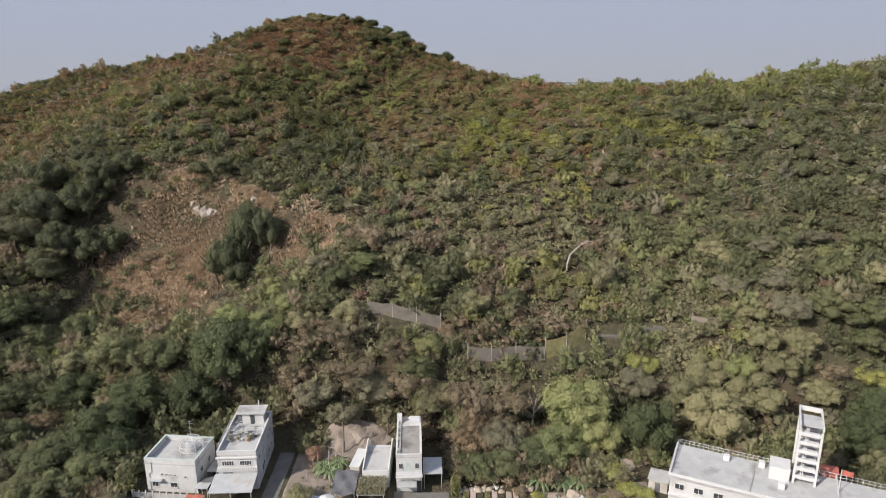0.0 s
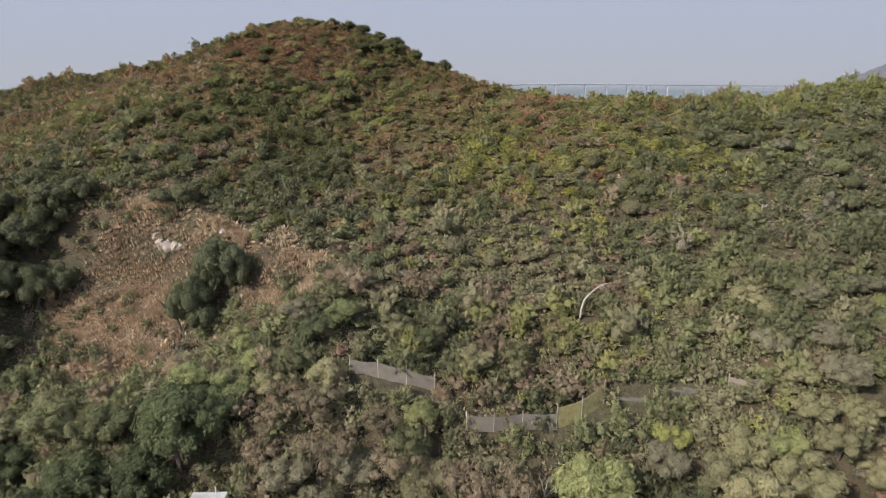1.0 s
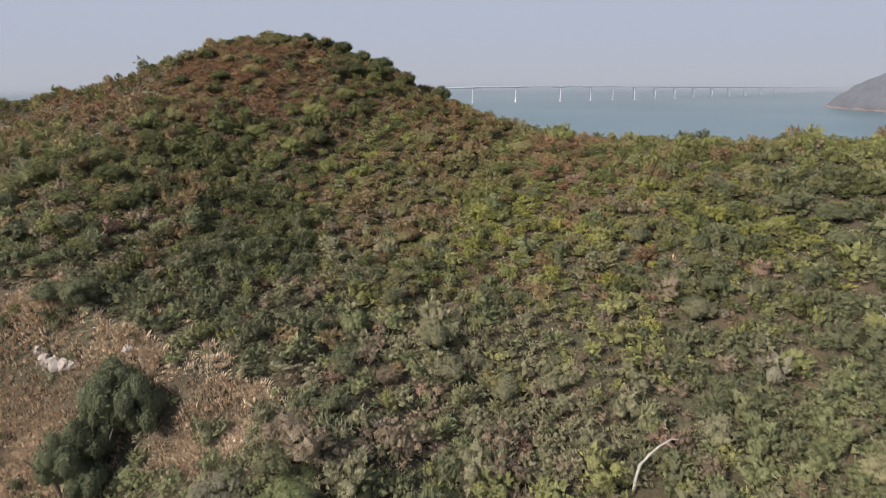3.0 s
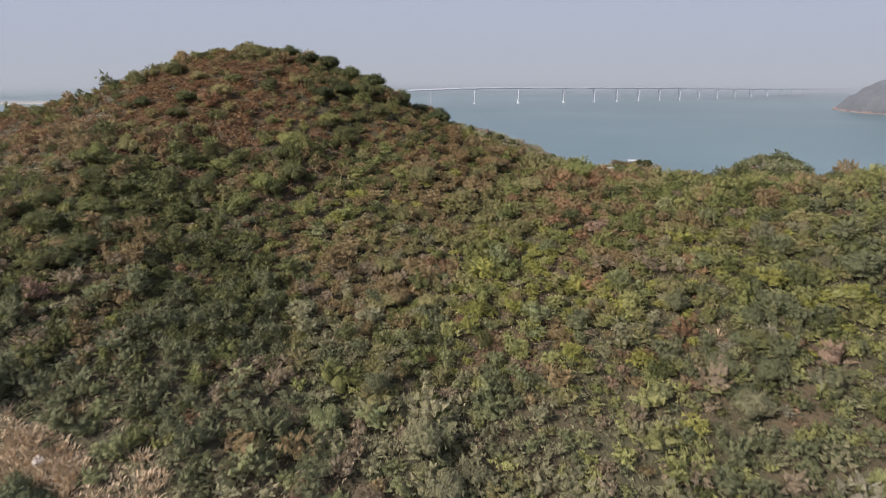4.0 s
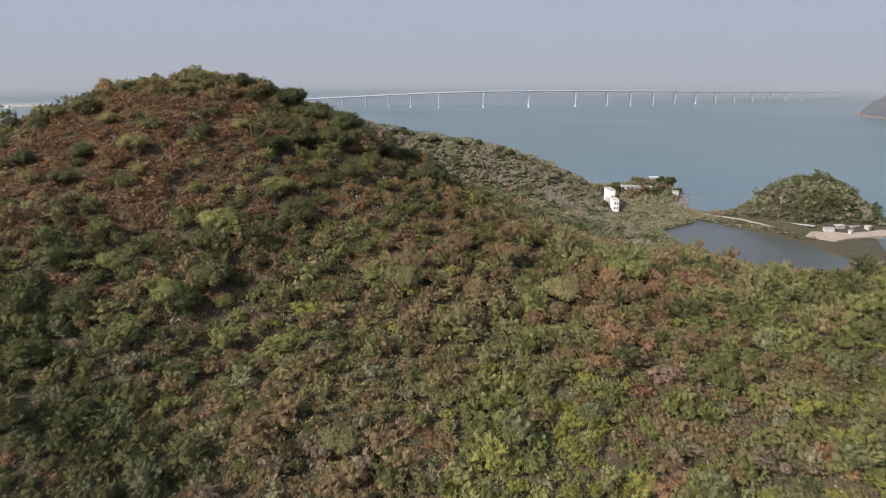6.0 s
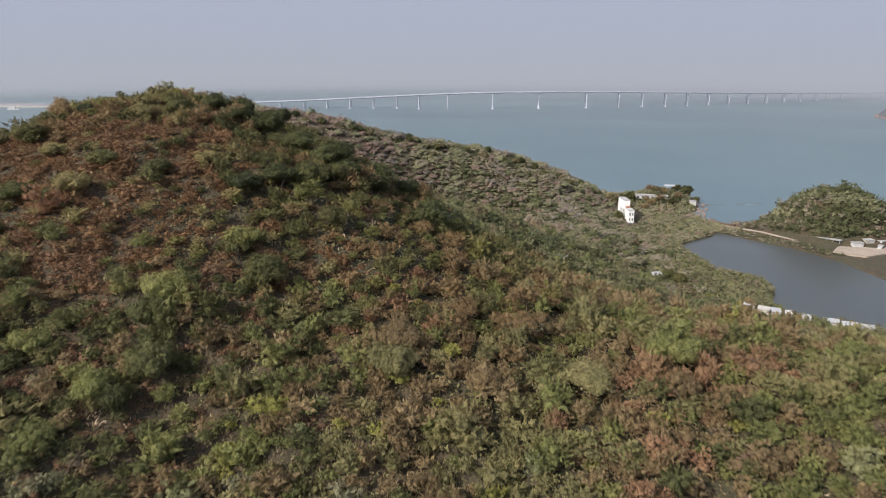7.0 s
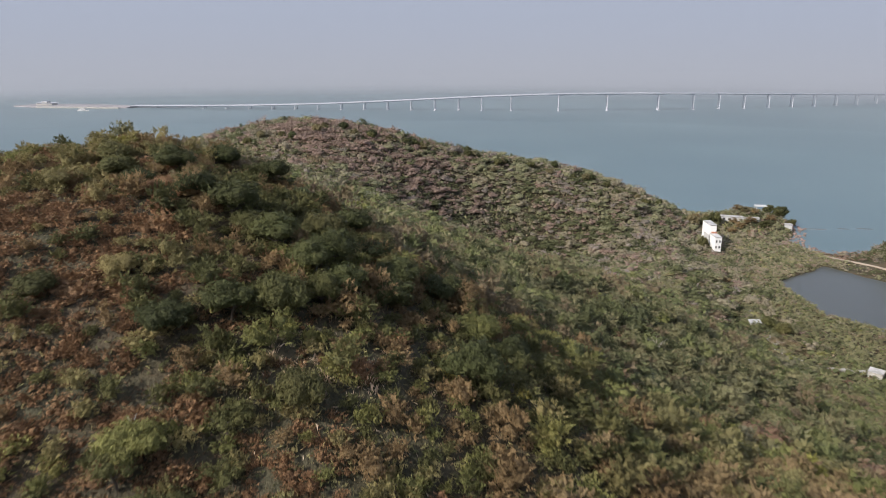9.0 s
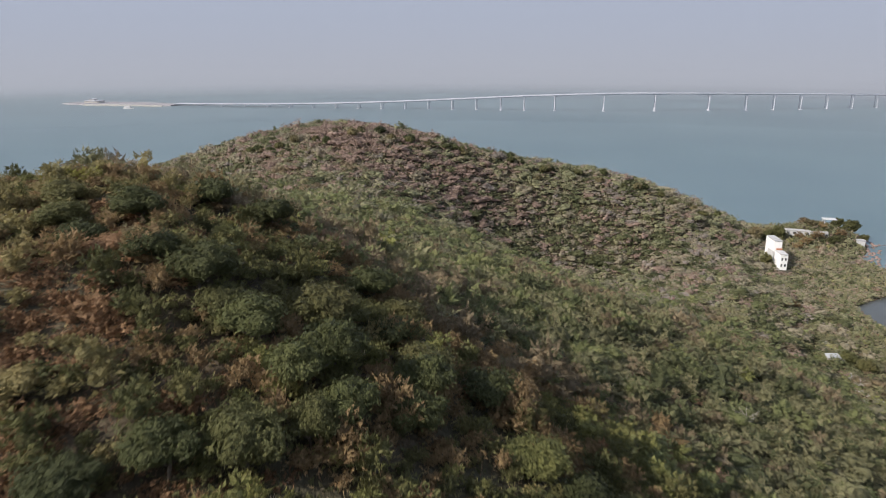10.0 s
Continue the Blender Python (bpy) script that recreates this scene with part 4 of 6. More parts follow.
# the bleached arching trunk that lies along the slope
z0 = float(height(31, 153))
snag = thing("fallen_snag", "bleached white arching dead trunk standing out of the scrub", "dead tree", at=pose(31.9, 153.4, z0 + 1.2))
part("trunk", tube(bmesh.new(), [(-0.3, 0, -0.5), (-0.1, 0, 1.8), (0.4, 0.3, 3.4), (1.8, 0.9, 4.7), (3.4, 1.6, 5.7), (5.2, 2.4, 6.3), (6.6, 2.8, 6.1)], [0.24, 0.22, 0.2, 0.17, 0.14, 0.1, 0.05], 7), DEADWOOD, snag)
part("bough", tube(bmesh.new(), [(2.6, 1.25, 5.2), (3.6, 1.0, 6.4), (4.7, 1.2, 6.8)], [0.08, 0.06, 0.03], 5), DEADWOOD, snag)
part("bough", tube(bmesh.new(), [(4.4, 2.05, 6.05), (5.2, 1.8, 5.4), (6.2, 2.2, 5.2)], [0.07, 0.05, 0.02], 5), DEADWOOD, snag)
# the bare rock face above the straw-coloured slope
PALE_ROCK = surface("pale_rock", (0.22, 0.19, 0.17), (0.34, 0.3, 0.275), 0.8, 0.9, 3.0, 0.8, stain=(0.3, 0.23, 0.17))
for k, (x, y, w, d, h) in enumerate(((-64.4, 173.4, 1.1, 0.8, 1.3), (-62.6, 172.9, 1.5, 0.9, 1.7), (-60.6, 172.4, 1.4, 0.8, 1.3), (-59, 172.0, 0.9, 0.6, 0.8), (-65.8, 174, 0.7, 0.6, 1.0), (-48, 169.4, 0.8, 0.6, 0.8))):
    bm = bmesh.new()
    bmesh.ops.create_icosphere(bm, subdivisions=3, radius=1)
    for v in bm.verts:
        s = 1 + 0.4 * noise.noise(v.co * 1.6 + Vector((k * 3, 0, 0))) + 0.18 * noise.noise(v.co * 4.5)
        v.co = Vector((v.co.x * w, v.co.y * d, v.co.z * h)) * s
    rock = tagged(part("rock_outcrop", bm, PALE_ROCK), "pale bare rock jutting from the straw-coloured slope", "rock", "rocks on the scar")
    rock.location = (x, y, float(height(x, y)) + 0.3 * h)

# ---- the village at the foot of the hill ----


def window(parent, x, y, z, w, h, face="front", name="window", bars=1):
    """A framed window on a wall of its house: frame and pane, front (towards -y), right (+x) or left (-x)."""
    t = new(name)
    t.parent = parent
    turn = {"front": 0, "right": 90, "left": -90}[face]
    t.matrix_basis = pose(x, y, z, 0, 0, turn)
    f = 0.07
    rows = [(-w / 2, -0.06, 0, -w / 2 + f, 0.05, h), (w / 2 - f, -0.06, 0, w / 2, 0.05, h), (-w / 2 + f, -0.06, 0, w / 2 - f, 0.05, f), (-w / 2 + f, -0.06, h - f, w / 2 - f, 0.05, h)]
    for k in range(bars):
        c = -w / 2 + w * (k + 1) / (bars + 1)
        rows.append((c - 0.025, -0.05, f, c + 0.025, 0.05, h - f))
    part("frame", boxes(*rows), WHITE, t)
    part("pane", boxes((-w / 2 + f, -0.02, f, w / 2 - f, 0.03, h - f)), GLASS, t)
    part("sill", boxes((-w / 2 - 0.08, -0.14, -0.09, w / 2 + 0.08, 0.04, -0.003)), CONCRETE, t)
    return t


def railing(parent, x0, y0, x1, y1, z, tall=1.0, step=1.2, mat=None, name="railing"):
    """Posts and two rails along a line, as one part."""
    bm = bmesh.new()
    a, b = Vector((x0, y0, z)), Vector((x1, y1, z))
    n = max(1, round((b - a).length / step))
    for k in range(n + 1):
        p = a.lerp(b, k / n)
        tube(bm, [p, p + Vector((0, 0, tall))], [0.035, 0.035], 5)
    for h in (tall, tall * 0.55):
        tube(bm, [a + Vector((0, 0, h)), b + Vector((0, 0, h))], [0.035, 0.035], 5)
    return part(name, bm, mat or WHITE, parent)


def flat_house(at, w, d, h, label, parapet=0.75, thick=0.22, coping=None):
    """Walls, roof slab and parapet of a flat-roofed house. Front at y = 0, from x = 0 to w, ground at z = 0."""
    t = thing("house", label, "house", "village houses", at=at)
    part("wall", boxes((0, 0, -1.5, w, d, h - 0.15)), WHITEWASH, t)
    part("roof", boxes((-0.05, -0.05, h - 0.15, w + 0.05, d + 0.05, h)), ROOFING, t, "grey screeded flat roof")
    k = thick
    part("parapet", boxes((0, 0, h, w, k, h + parapet), (0, d - k, h, w, d, h + parapet), (0, k, h, k, d - k, h + parapet), (w - k, k, h, w, d - k, h + parapet)), WHITEWASH, t)
    c = h + parapet
    part("coping", boxes((-0.04, -0.04, c, w + 0.04, k + 0.04, c + 0.07), (-0.04, d - k - 0.04, c, w + 0.04, d + 0.04, c + 0.07), (-0.04, k + 0.04, c, k + 0.04, d - k - 0.04, c + 0.07), (w - k - 0.04, k + 0.04, c, w + 0.04, d - k - 0.04, c + 0.07)), coping or WHITE, t)
    return t


BASE = 9.5
GREENISH = surface("faded_green_paint", (0.32, 0.38, 0.36), (0.45, 0.5, 0.48), 0.9, 0.7)
TARP = surface("dark_tarpaulin", (0.07, 0.07, 0.075), (0.14, 0.14, 0.15), 0.8, 0.6)
TERRACOTTA = surface("terracotta_pots", (0.3, 0.13, 0.08), (0.42, 0.2, 0.12), 2.0)
BLUE = surface("blue_plastic_sheet", (0.3, 0.34, 0.46), (0.45, 0.5, 0.6), 1.0, 0.5)
TEAL = surface("teal_plastic", (0.05, 0.22, 0.2), (0.08, 0.3, 0.26), 1.0, 0.5)
OCHRE = surface("ochre_plastic", (0.4, 0.3, 0.06), (0.5, 0.4, 0.1), 1.0, 0.5)

# the lower, squarer house with the cage of white tubes on its roof
h1 = flat_house(pose(-50.3, 99.8, BASE, 0, 0, -5), 9.3, 7.8, 5.6, "two-storey white house with a green-edged parapet", 0.9, 0.25, GREENISH)
window(h1, 4.6, -0.02, 3.3, 2.2, 0.35, bars=2)
window(h1, 7.3, -0.02, 3.0, 0.6, 0.4, bars=0)
window(h1, 3.0, -0.02, 3.3, 0.6, 0.45, bars=0)
window(h1, 1.6, -0.02, 1.0, 1.2, 1.0)
window(h1, 5.0, -0.02, 1.0, 1.4, 1.0)
part("awning", boxes((0.7, -0.9, 2.5, 3.1, 0.0, 2.62)), SHEET, h1)
part("drain_pipe", tube(bmesh.new(), [(1.2, -0.08, 5.9), (1.2, -0.08, 3.9), (0.7, -0.08, 3.6), (0.7, -0.08, 0)], [0.06] * 4, 6), STEEL, h1)
window(h1, 9.32, 2.0, 3.2, 0.9, 1.0, "right")
window(h1, 9.32, 5.2, 3.2, 0.9, 1.0, "right")
cage = thing("roof_cage", "round cage of bent white tubes on the flat roof", "frame", at=h1.matrix_basis @ pose(6.6, 4.4, 5.6) @ Matrix.Diagonal((1.2, 1.2, 1.12, 1)))
for k in range(8):
    a = k * math.pi / 4
    part("hoop", tube(bmesh.new(), [(1.7 * math.cos(a), 1.7 * math.sin(a), 0), (1.7 * math.cos(a), 1.7 * math.sin(a), 1.4), (1.3 * math.cos(a), 1.3 * math.sin(a), 2.2), (0.2 * math.cos(a), 0.2 * math.sin(a), 2.6)], [0.06] * 4, 5), WHITE, cage)
for z, r in ((1.4, 1.72), (2.2, 1.32), (0.7, 1.72)):
    part("ring", tube(bmesh.new(), [(r * math.cos(k * math.tau / 16), r * math.sin(k * math.tau / 16), z) for k in range(17)], [0.05] * 17, 5), WHITE, cage)
tank = thing("water_tank", "pale round water tank under the tube cage", "tank", at=h1.matrix_basis @ pose(6.6, 4.4, 5.6))
bm = bmesh.new()
bmesh.ops.create_cone(bm, cap_ends=True, segments=20, radius1=1.0, radius2=0.95, depth=1.3, matrix=Matrix.Translation((0, 0, 0.75)))
part("drum", bm, SHEET, tank)
part("lid", tube(bmesh.new(), [(0, 0, 1.4), (0, 0, 1.5), (0, 0, 1.58)], [0.98, 0.6, 0.15], 16), SHEET, tank)
for y in (-0.9, 0.9):
    part("bearer", boxes((-1.3, y - 0.1, -0.02, 1.3, y + 0.1, 0.1)), STEEL, tank)
mast = thing("roof_mast", "thin steel aerial mast on the roof", "aerial", at=h1.matrix_basis @ pose(5.2, 7.2, 5.6))
part("pole", tube(bmesh.new(), [(0, 0, 0), (0, 0, 4.6)], [0.06, 0.04], 6), STEEL, mast)
part("crossbar", boxes((-0.6, -0.02, 3.9, 0.6, 0.02, 3.95), (-0.4, -0.02, 4.3, 0.4, 0.02, 4.35)), STEEL, mast)
yard_fence = thing("yard_fence", "low white panel fence with square posts before the house", "fence", at=pose(-52.0, 97.6, BASE, 0, 0, -5))
for k in range(9):
    part("post", boxes((k * 1.25 - 0.09, -0.09, -0.5, k * 1.25 + 0.09, 0.09, 1.7)), WHITEWASH, yard_fence)
    if k < 8:
        part("panel", boxes((k * 1.25 + 0.1, -0.03, 0.2, k * 1.25 + 1.15, 0.03, 1.35)), ROOFING, yard_fence)

# the long house with a stair hut on its roof
h2 = flat_house(pose(-37.5, 100.0, BASE, 0, 0, 3), 6.8, 14.0, 7.0, "long two-storey white house with a roof hut and side windows", 0.7)
for x in (1.8, 4.9):
    window(h2, x, -0.02, 4.9, 2.1, 0.95, bars=4)
window(h2, 1.7, -0.02, 2.9, 1.9, 0.75, bars=4)
part("balcony_band", boxes((-0.06, -0.35, 3.9, 6.86, -0.005, 4.7)), WHITE, h2)
for k in range(22):
    part("baluster", boxes((0.15 + k * 0.305, -0.4, 4.0, 0.22 + k * 0.305, -0.353, 4.65)), CONCRETE, h2)
part("cornice", boxes((-0.2, -0.3, 6.35, 7.0, -0.002, 6.6)), WHITE, h2)
for y, z, w, h in ((2, 4.8, 0.7, 1.0), (5, 5.0, 0.7, 1.1), (7, 3.2, 0.7, 0.9), (9, 4.9, 0.6, 1.1), (11, 4.9, 0.6, 1.0), (12.8, 3.2, 0.7, 0.9), (13.3, 4.9, 0.6, 1.2), (4, 1.2, 0.9, 1.5), (5.3, 1.2, 0.9, 1.5), (9.5, 1.6, 0.7, 1.0), (11.5, 1.6, 0.7, 1.0)):
    window(h2, 6.82, y, z, w, h, "right", bars=0)
hut = part("roof_hut", boxes((2.0, 10.6, 7.0, 6.0, 13.4, 9.1)), WHITEWASH, h2, "white stair hut on the roof")
part("hut_roof", boxes((0.8, 10.2, 9.1, 6.3, 13.7, 9.3)), ROOFING, hut)
part("door", boxes((3.5, 10.55, 7.0, 4.3, 10.6 - 0.002, 8.8)), GLASS, hut)
# solid dark block added where the open porch is only in shade
part("porch_shade_block", boxes((1.1, 10.9, 7.0, 1.98, 13.2, 9.05)), TARP, hut, "dark block standing in for shade in the open porch")
part("vent_pipe", tube(bmesh.new(), [(4.6, 13.2, 9.3), (4.6, 13.2, 10.6)], [0.09, 0.09], 8), WHITE, hut)
railing(h2, 0.1, 0.3, 0.1, 10.2, 7.77, 0.9, 1.0)
railing(h2, 0.1, 7.2, 6.5, 7.2, 7.0, 1.1, 1.6)
porch = thing("porch_canopy", "sloping pale sheet canopy over the house porch", "canopy", at=pose(-37.8, 95.0, BASE, 0, 0, 3))
bm = bmesh.new()
box(bm, 0, 0, 0, 7.4, 4.95, 0.1)
bmesh.ops.rotate(bm, verts=bm.verts[:], matrix=Matrix.Rotation(radians(6), 3, "X"))
bmesh.ops.translate(bm, verts=bm.verts[:], vec=(0, 0, 2.75))
part("sheet", bm, SHEET, porch)
for x in (0.2, 3.7, 7.2):
    part("post", boxes((x - 0.06, 0.1, -0.5, x + 0.06, 0.22, 2.75)), STEEL, porch)
for k in range(26):
    p = h2.matrix_basis @ Vector((rng.uniform(0.8, 5.2), rng.uniform(4.2, 8.8), 7.0))
    if k % 3:
        crate = thing("crate", "weathered grey storage box among the roof clutter", "crate", "clutter on the roof", at=Matrix.Translation(p) @ Matrix.Rotation(rng.uniform(0, 3), 4, "Z"))
        s = rng.uniform(0.3, 0.75)
        part("body", boxes((0, 0, 0, s, s * 0.7, s * 0.7), bevel=0.04), (SHEET, CONCRETE, TARP, WHITEWASH)[k % 4], crate)
        part("rim", boxes((-0.03, -0.03, s * 0.7, s + 0.03, s * 0.7 + 0.03, s * 0.7 + 0.05)), (SHEET, CONCRETE)[k % 2], crate)
    else:
        pot = thing("flower_pot", "potted plant on the flat roof of the house", "plant pot", "pots on the roof", at=Matrix.Translation(p))
        part("pot", tube(bmesh.new(), [(0, 0, 0), (0, 0, 0.35)], [0.16, 0.22], 8), TERRACOTTA if k % 2 else CONCRETE, pot)
        v, q, tt = crown(rng, 1, 24, 0.4)
        ob = new("plant", mesh_of("plant", v * 0.38 + [0, 0, 0.55], q, tt, [LEAF[("olive", "brown", "grey")[k % 3]]]))
        ob.parent = pot
lines = thing("drying_rack", "bent white tube drying rack on the roof", "rack", at=h2.matrix_basis @ pose(0.6, 3.8, 7.0))
for k in range(4):
    part("hoop", tube(bmesh.new(), [(0, k * 1.4, 0), (0.1, k * 1.4, 1.7), (2.4, k * 1.4 + 0.3, 1.9), (2.5, k * 1.4 + 0.3, 0)], [0.04] * 4, 5), STEEL, lines)
part("rail", tube(bmesh.new(), [(0.1, 0, 1.7), (0.1, 4.2, 1.7)], [0.035] * 2, 5), STEEL, lines)
part("rail", tube(bmesh.new(), [(2.4, 0.3, 1.9), (2.4, 4.5, 1.9)], [0.035] * 2, 5), STEEL, lines)
# the narrow alley between the two white houses
for k, (x, y, w, d, z, mat) in enumerate(((-40.6, 96.6, 2.2, 1.8, 2.6, SHEET), (-40.4, 98.8, 2.3, 2.0, 2.2, TARP), (-40.2, 101.2, 2.0, 2.2, 2.9, ROOFING), (-40.3, 104.0, 2.1, 2.4, 2.5, CONCRETE))):
    roof = thing("alley_roof", ("pale sheet", "dark tarpaulin", "grey board", "weathered board")[k] + " lean-to roof over the alley", "roof", "lean-to roofs in the alley", at=pose(x, y, BASE, 0, 0, -2))
    part("sheet", boxes((0, 0, z, w, d, z + 0.08)), mat, roof)
    for px in (0.08, w - 0.08):
        part("post", boxes((px - 0.05, 0.04, -0.4, px + 0.05, 0.14, z)), STEEL, roof)
awning = thing("red_awning", "faded red cloth awning before the alley", "awning", at=pose(-41.4, 92.2, BASE, 0, 0, -2))
bm = bmesh.new()
bmesh.ops.create_grid(bm, x_segments=8, y_segments=5, size=0.5, matrix=Matrix.Translation((1.5, 1.4, 2.3)) @ Matrix.Diagonal((3.0, 2.8, 1, 1)))
for v in bm.verts:
    v.co.z += 0.12 * v.co.y + 0.06 * math.sin(v.co.x * 4)
part("cloth", bm, RUST, awning)
for x in (0.05, 2.95):
    for y in (0.1, 2.7):
        part("post", boxes((x - 0.04, y - 0.04, -0.4, x + 0.04, y + 0.04, 2.32 if y < 1 else 2.6)), STEEL, awning)
for k in range(3):
    slab = thing("yard_roof", "low grey corrugated roof in the front yard", "roof", "low roofs in the yard", at=pose(-51.5 + 3.3 * k, 91.2, BASE, 0, 0, -5))
    part("sheet", boxes((0, 0, 1.9, 2.9, 3.2, 1.98)), (SHEET, ROOFING, RUST)[k] if k < 2 else ROOFING, slab)
    for x in (0.1, 2.8):
        part("post", boxes((x - 0.05, 0.1, -0.4, x + 0.05, 0.2, 1.9)), STEEL, slab)

# the narrow house with a bare grey roof
h3 = flat_house(pose(-6.1, 99.7, BASE, 0, 0, 3), 4.5, 12.8, 6.9, "narrow two-storey white house with a stained grey roof", 0.45)
part("weathering", boxes((0.9, 0.6, 6.904, 4.1, 10.4, 6.912)), surface("weathered_roof_felt", (0.16, 0.15, 0.14), (0.3, 0.285, 0.27), 0.35, 0.9, 3.0, 0.3, stain=(0.12, 0.11, 0.1)), h3, "dark stained roofing felt")
part("gable_block", boxes((-0.05, 11.6, 6.9, 0.9, 12.85, 8.3)), WHITE, h3)
part("side_ledge", boxes((0.22, 0.25, 6.9, 0.75, 11.5, 7.15)), CONCRETE, h3)
window(h3, 0.85, -0.02, 4.6, 0.75, 1.1)
window(h3, 3.65, -0.02, 4.6, 0.75, 1.1)
part("door", boxes((1.75, -0.05, 3.7, 2.75, -0.003, 5.9)), GREENISH, h3, "pale green double door")
part("balcony", boxes((-0.1, -0.9, 3.35, 4.6, -0.002, 3.5)), WHITE, h3)
railing(h3, 0, -0.85, 4.5, -0.85, 3.5, 0.9, 0.9)
for k in range(9):
    part("baluster", boxes((0.2 + k * 0.48, -0.9, 2.85, 0.5 + k * 0.48, -0.8, 3.34)), CONCRETE, h3)
part("awning", boxes((0.2, -2.4, 2.4, 3.5, -0.01, 2.52)), SHEET, h3)
part("entrance", boxes((3.6, -0.05, 0, 4.4, -0.003, 2.1)), GLASS, h3)
part("roof_hatch", boxes((2.2, 10.6, 6.9, 4.25, 12.55, 7.8)), WHITE, h3)
for k, y in enumerate((1.5, 5.0, 6.8, 9.0)):
    part("vent", tube(bmesh.new(), [(0.45, y, 6.9), (0.45, y, 7.7)], [0.14, 0.14], 8), CONCRETE, h3)
lean = thing("lean_to", "small lean-to shed with a pale sheet roof", "shed", at=pose(-1.4, 100.6, BASE, 0, 0, 3))
part("roof", boxes((0, 0, 2.9, 3.4, 5.2, 3.02)), SHEET, lean)
for x, y in ((0.15, 0.15), (3.25, 0.15), (3.25, 5.0)):
    part("post", boxes((x - 0.06, y - 0.06, -0.5, x + 0.06, y + 0.06, 2.9)), STEEL, lean)
part("wall", boxes((0.1, 5.0, -0.5, 3.1, 5.1, 2.9)), SHEET, lean)

# the single-storey house with raised gable walls
h4 = thing("house", "low white house with a grey roof between raised side walls", "house", "village houses", at=pose(-12.3, 101.0, BASE))
part("wall", boxes((0, 0, -1, 4.8, 9, 3.0)), WHITEWASH, h4)
part("roof", boxes((0.25, 0.05, 3.0, 4.55, 8.0, 3.2)), ROOFING, h4)
for x in (0.0, 4.57):
    bm = bmesh.new()
    box(bm, x, 0, 3.0, x + 0.23, 9, 3.6)
    for v in bm.verts:
        if v.co.y > 8 and v.co.z > 3.3:
            v.co.z += 0.9
    part("side_wall", bm, WHITE, h4)
part("front_wall", boxes((0.23, -0.1, 2.2, 4.57, 0.04, 3.45)), WHITE, h4)
strip = thing("shed", "narrow white-roofed shed beside the low house", "shed", at=pose(-15.0, 103.5, BASE, 0, 0, -8))
part("roof", boxes((0, 0, 2.5, 1.9, 6, 2.62), bevel=0.03), WHITE, strip)
part("wall", boxes((0.1, 0.1, -0.6, 1.8, 5.9, 2.5)), CONCRETE, strip)
pergola = thing("pergola", "pergola roofed over with green creeper", "pergola", at=pose(-12.6, 95.2, BASE))
for x in (0.2, 4.6):
    for y in (0.2, 5.0):
        part("post", boxes((x - 0.08, y - 0.08, -0.5, x + 0.08, y + 0.08, 2.4)), STEEL, pergola)
part("frame", boxes((0, 0, 2.4, 4.8, 0.1, 2.5), (0, 5.1, 2.4, 4.8, 5.2, 2.5), (0, 0.1, 2.4, 0.1, 5.1, 2.5), (4.7, 0.1, 2.4, 4.8, 5.1, 2.5)), STEEL, pergola)
c = np.stack([rng.uniform(0, 4.8, 1500), rng.uniform(0, 5.2, 1500), rng.uniform(2.45, 2.85, 1500)], 1)
v = sprays(rng, c, np.tile([0, 0, 1.0], (1500, 1)), 0.2)
ob = new("creeper", mesh_of("creeper", v, np.zeros((0, 4), int), np.arange(len(v)).reshape(-1, 3), [LEAF["olive"]]))
ob.parent = pergola
tarp = thing("tarpaulin_shelter", "dark patched tarpaulin stretched over a yard", "shelter", at=pose(-17.2, 96.0, BASE))
bm = bmesh.new()
bmesh.ops.create_grid(bm, x_segments=10, y_segments=12, size=0.5, matrix=Matrix.Translation((2.1, 3.2, 2.2)) @ Matrix.Diagonal((4.2, 6.4, 1, 1)))
for v in bm.verts:
    v.co.z += 0.25 * math.sin(v.co.x * 2.1) * math.cos(v.co.y * 1.3) + 0.1 * (v.co.y - 3)
part("sheet", bm, TARP, tarp)
for x, y in ((0.1, 0.1), (4.1, 0.1), (0.1, 6.3), (4.1, 6.3)):
    part("post", boxes((x - 0.05, y - 0.05, -0.5, x + 0.05, y + 0.05, 2.2)), STEEL, tarp)
cover = thing("plastic_cover", "crumpled pale blue plastic sheet over stored goods", "cover", at=pose(-20.5, 96.5, BASE))
bm = bmesh.new()
bmesh.ops.create_icosphere(bm, subdivisions=3, radius=1)
for v in bm.verts:
    v.co = Vector((v.co.x * 2.2, v.co.y * 1.4, max(v.co.z, -0.3) * 1.1)) * (1 + 0.3 * noise.noise(v.co * 2.6))
part("sheet", bm, BLUE, cover)
for k, (x, mat) in enumerate(((-15.6, OCHRE), (-13.0, OCHRE), (-10.6, WHITE), (-9.4, CONCRETE), (3.6, TEAL), (-22.5, WHITE))):
    crate = thing("crate", "plastic storage crate standing in the yard", "crate", "crates in the yards", at=pose(x, 94.2 + 0.2 * (k % 3), BASE))
    part("body", boxes((0, 0, 0, 1.1, 0.8, 0.7), bevel=0.05), mat, crate)
    part("rim", boxes((-0.04, -0.04, 0.7, 1.14, 0.84, 0.78)), mat, crate)
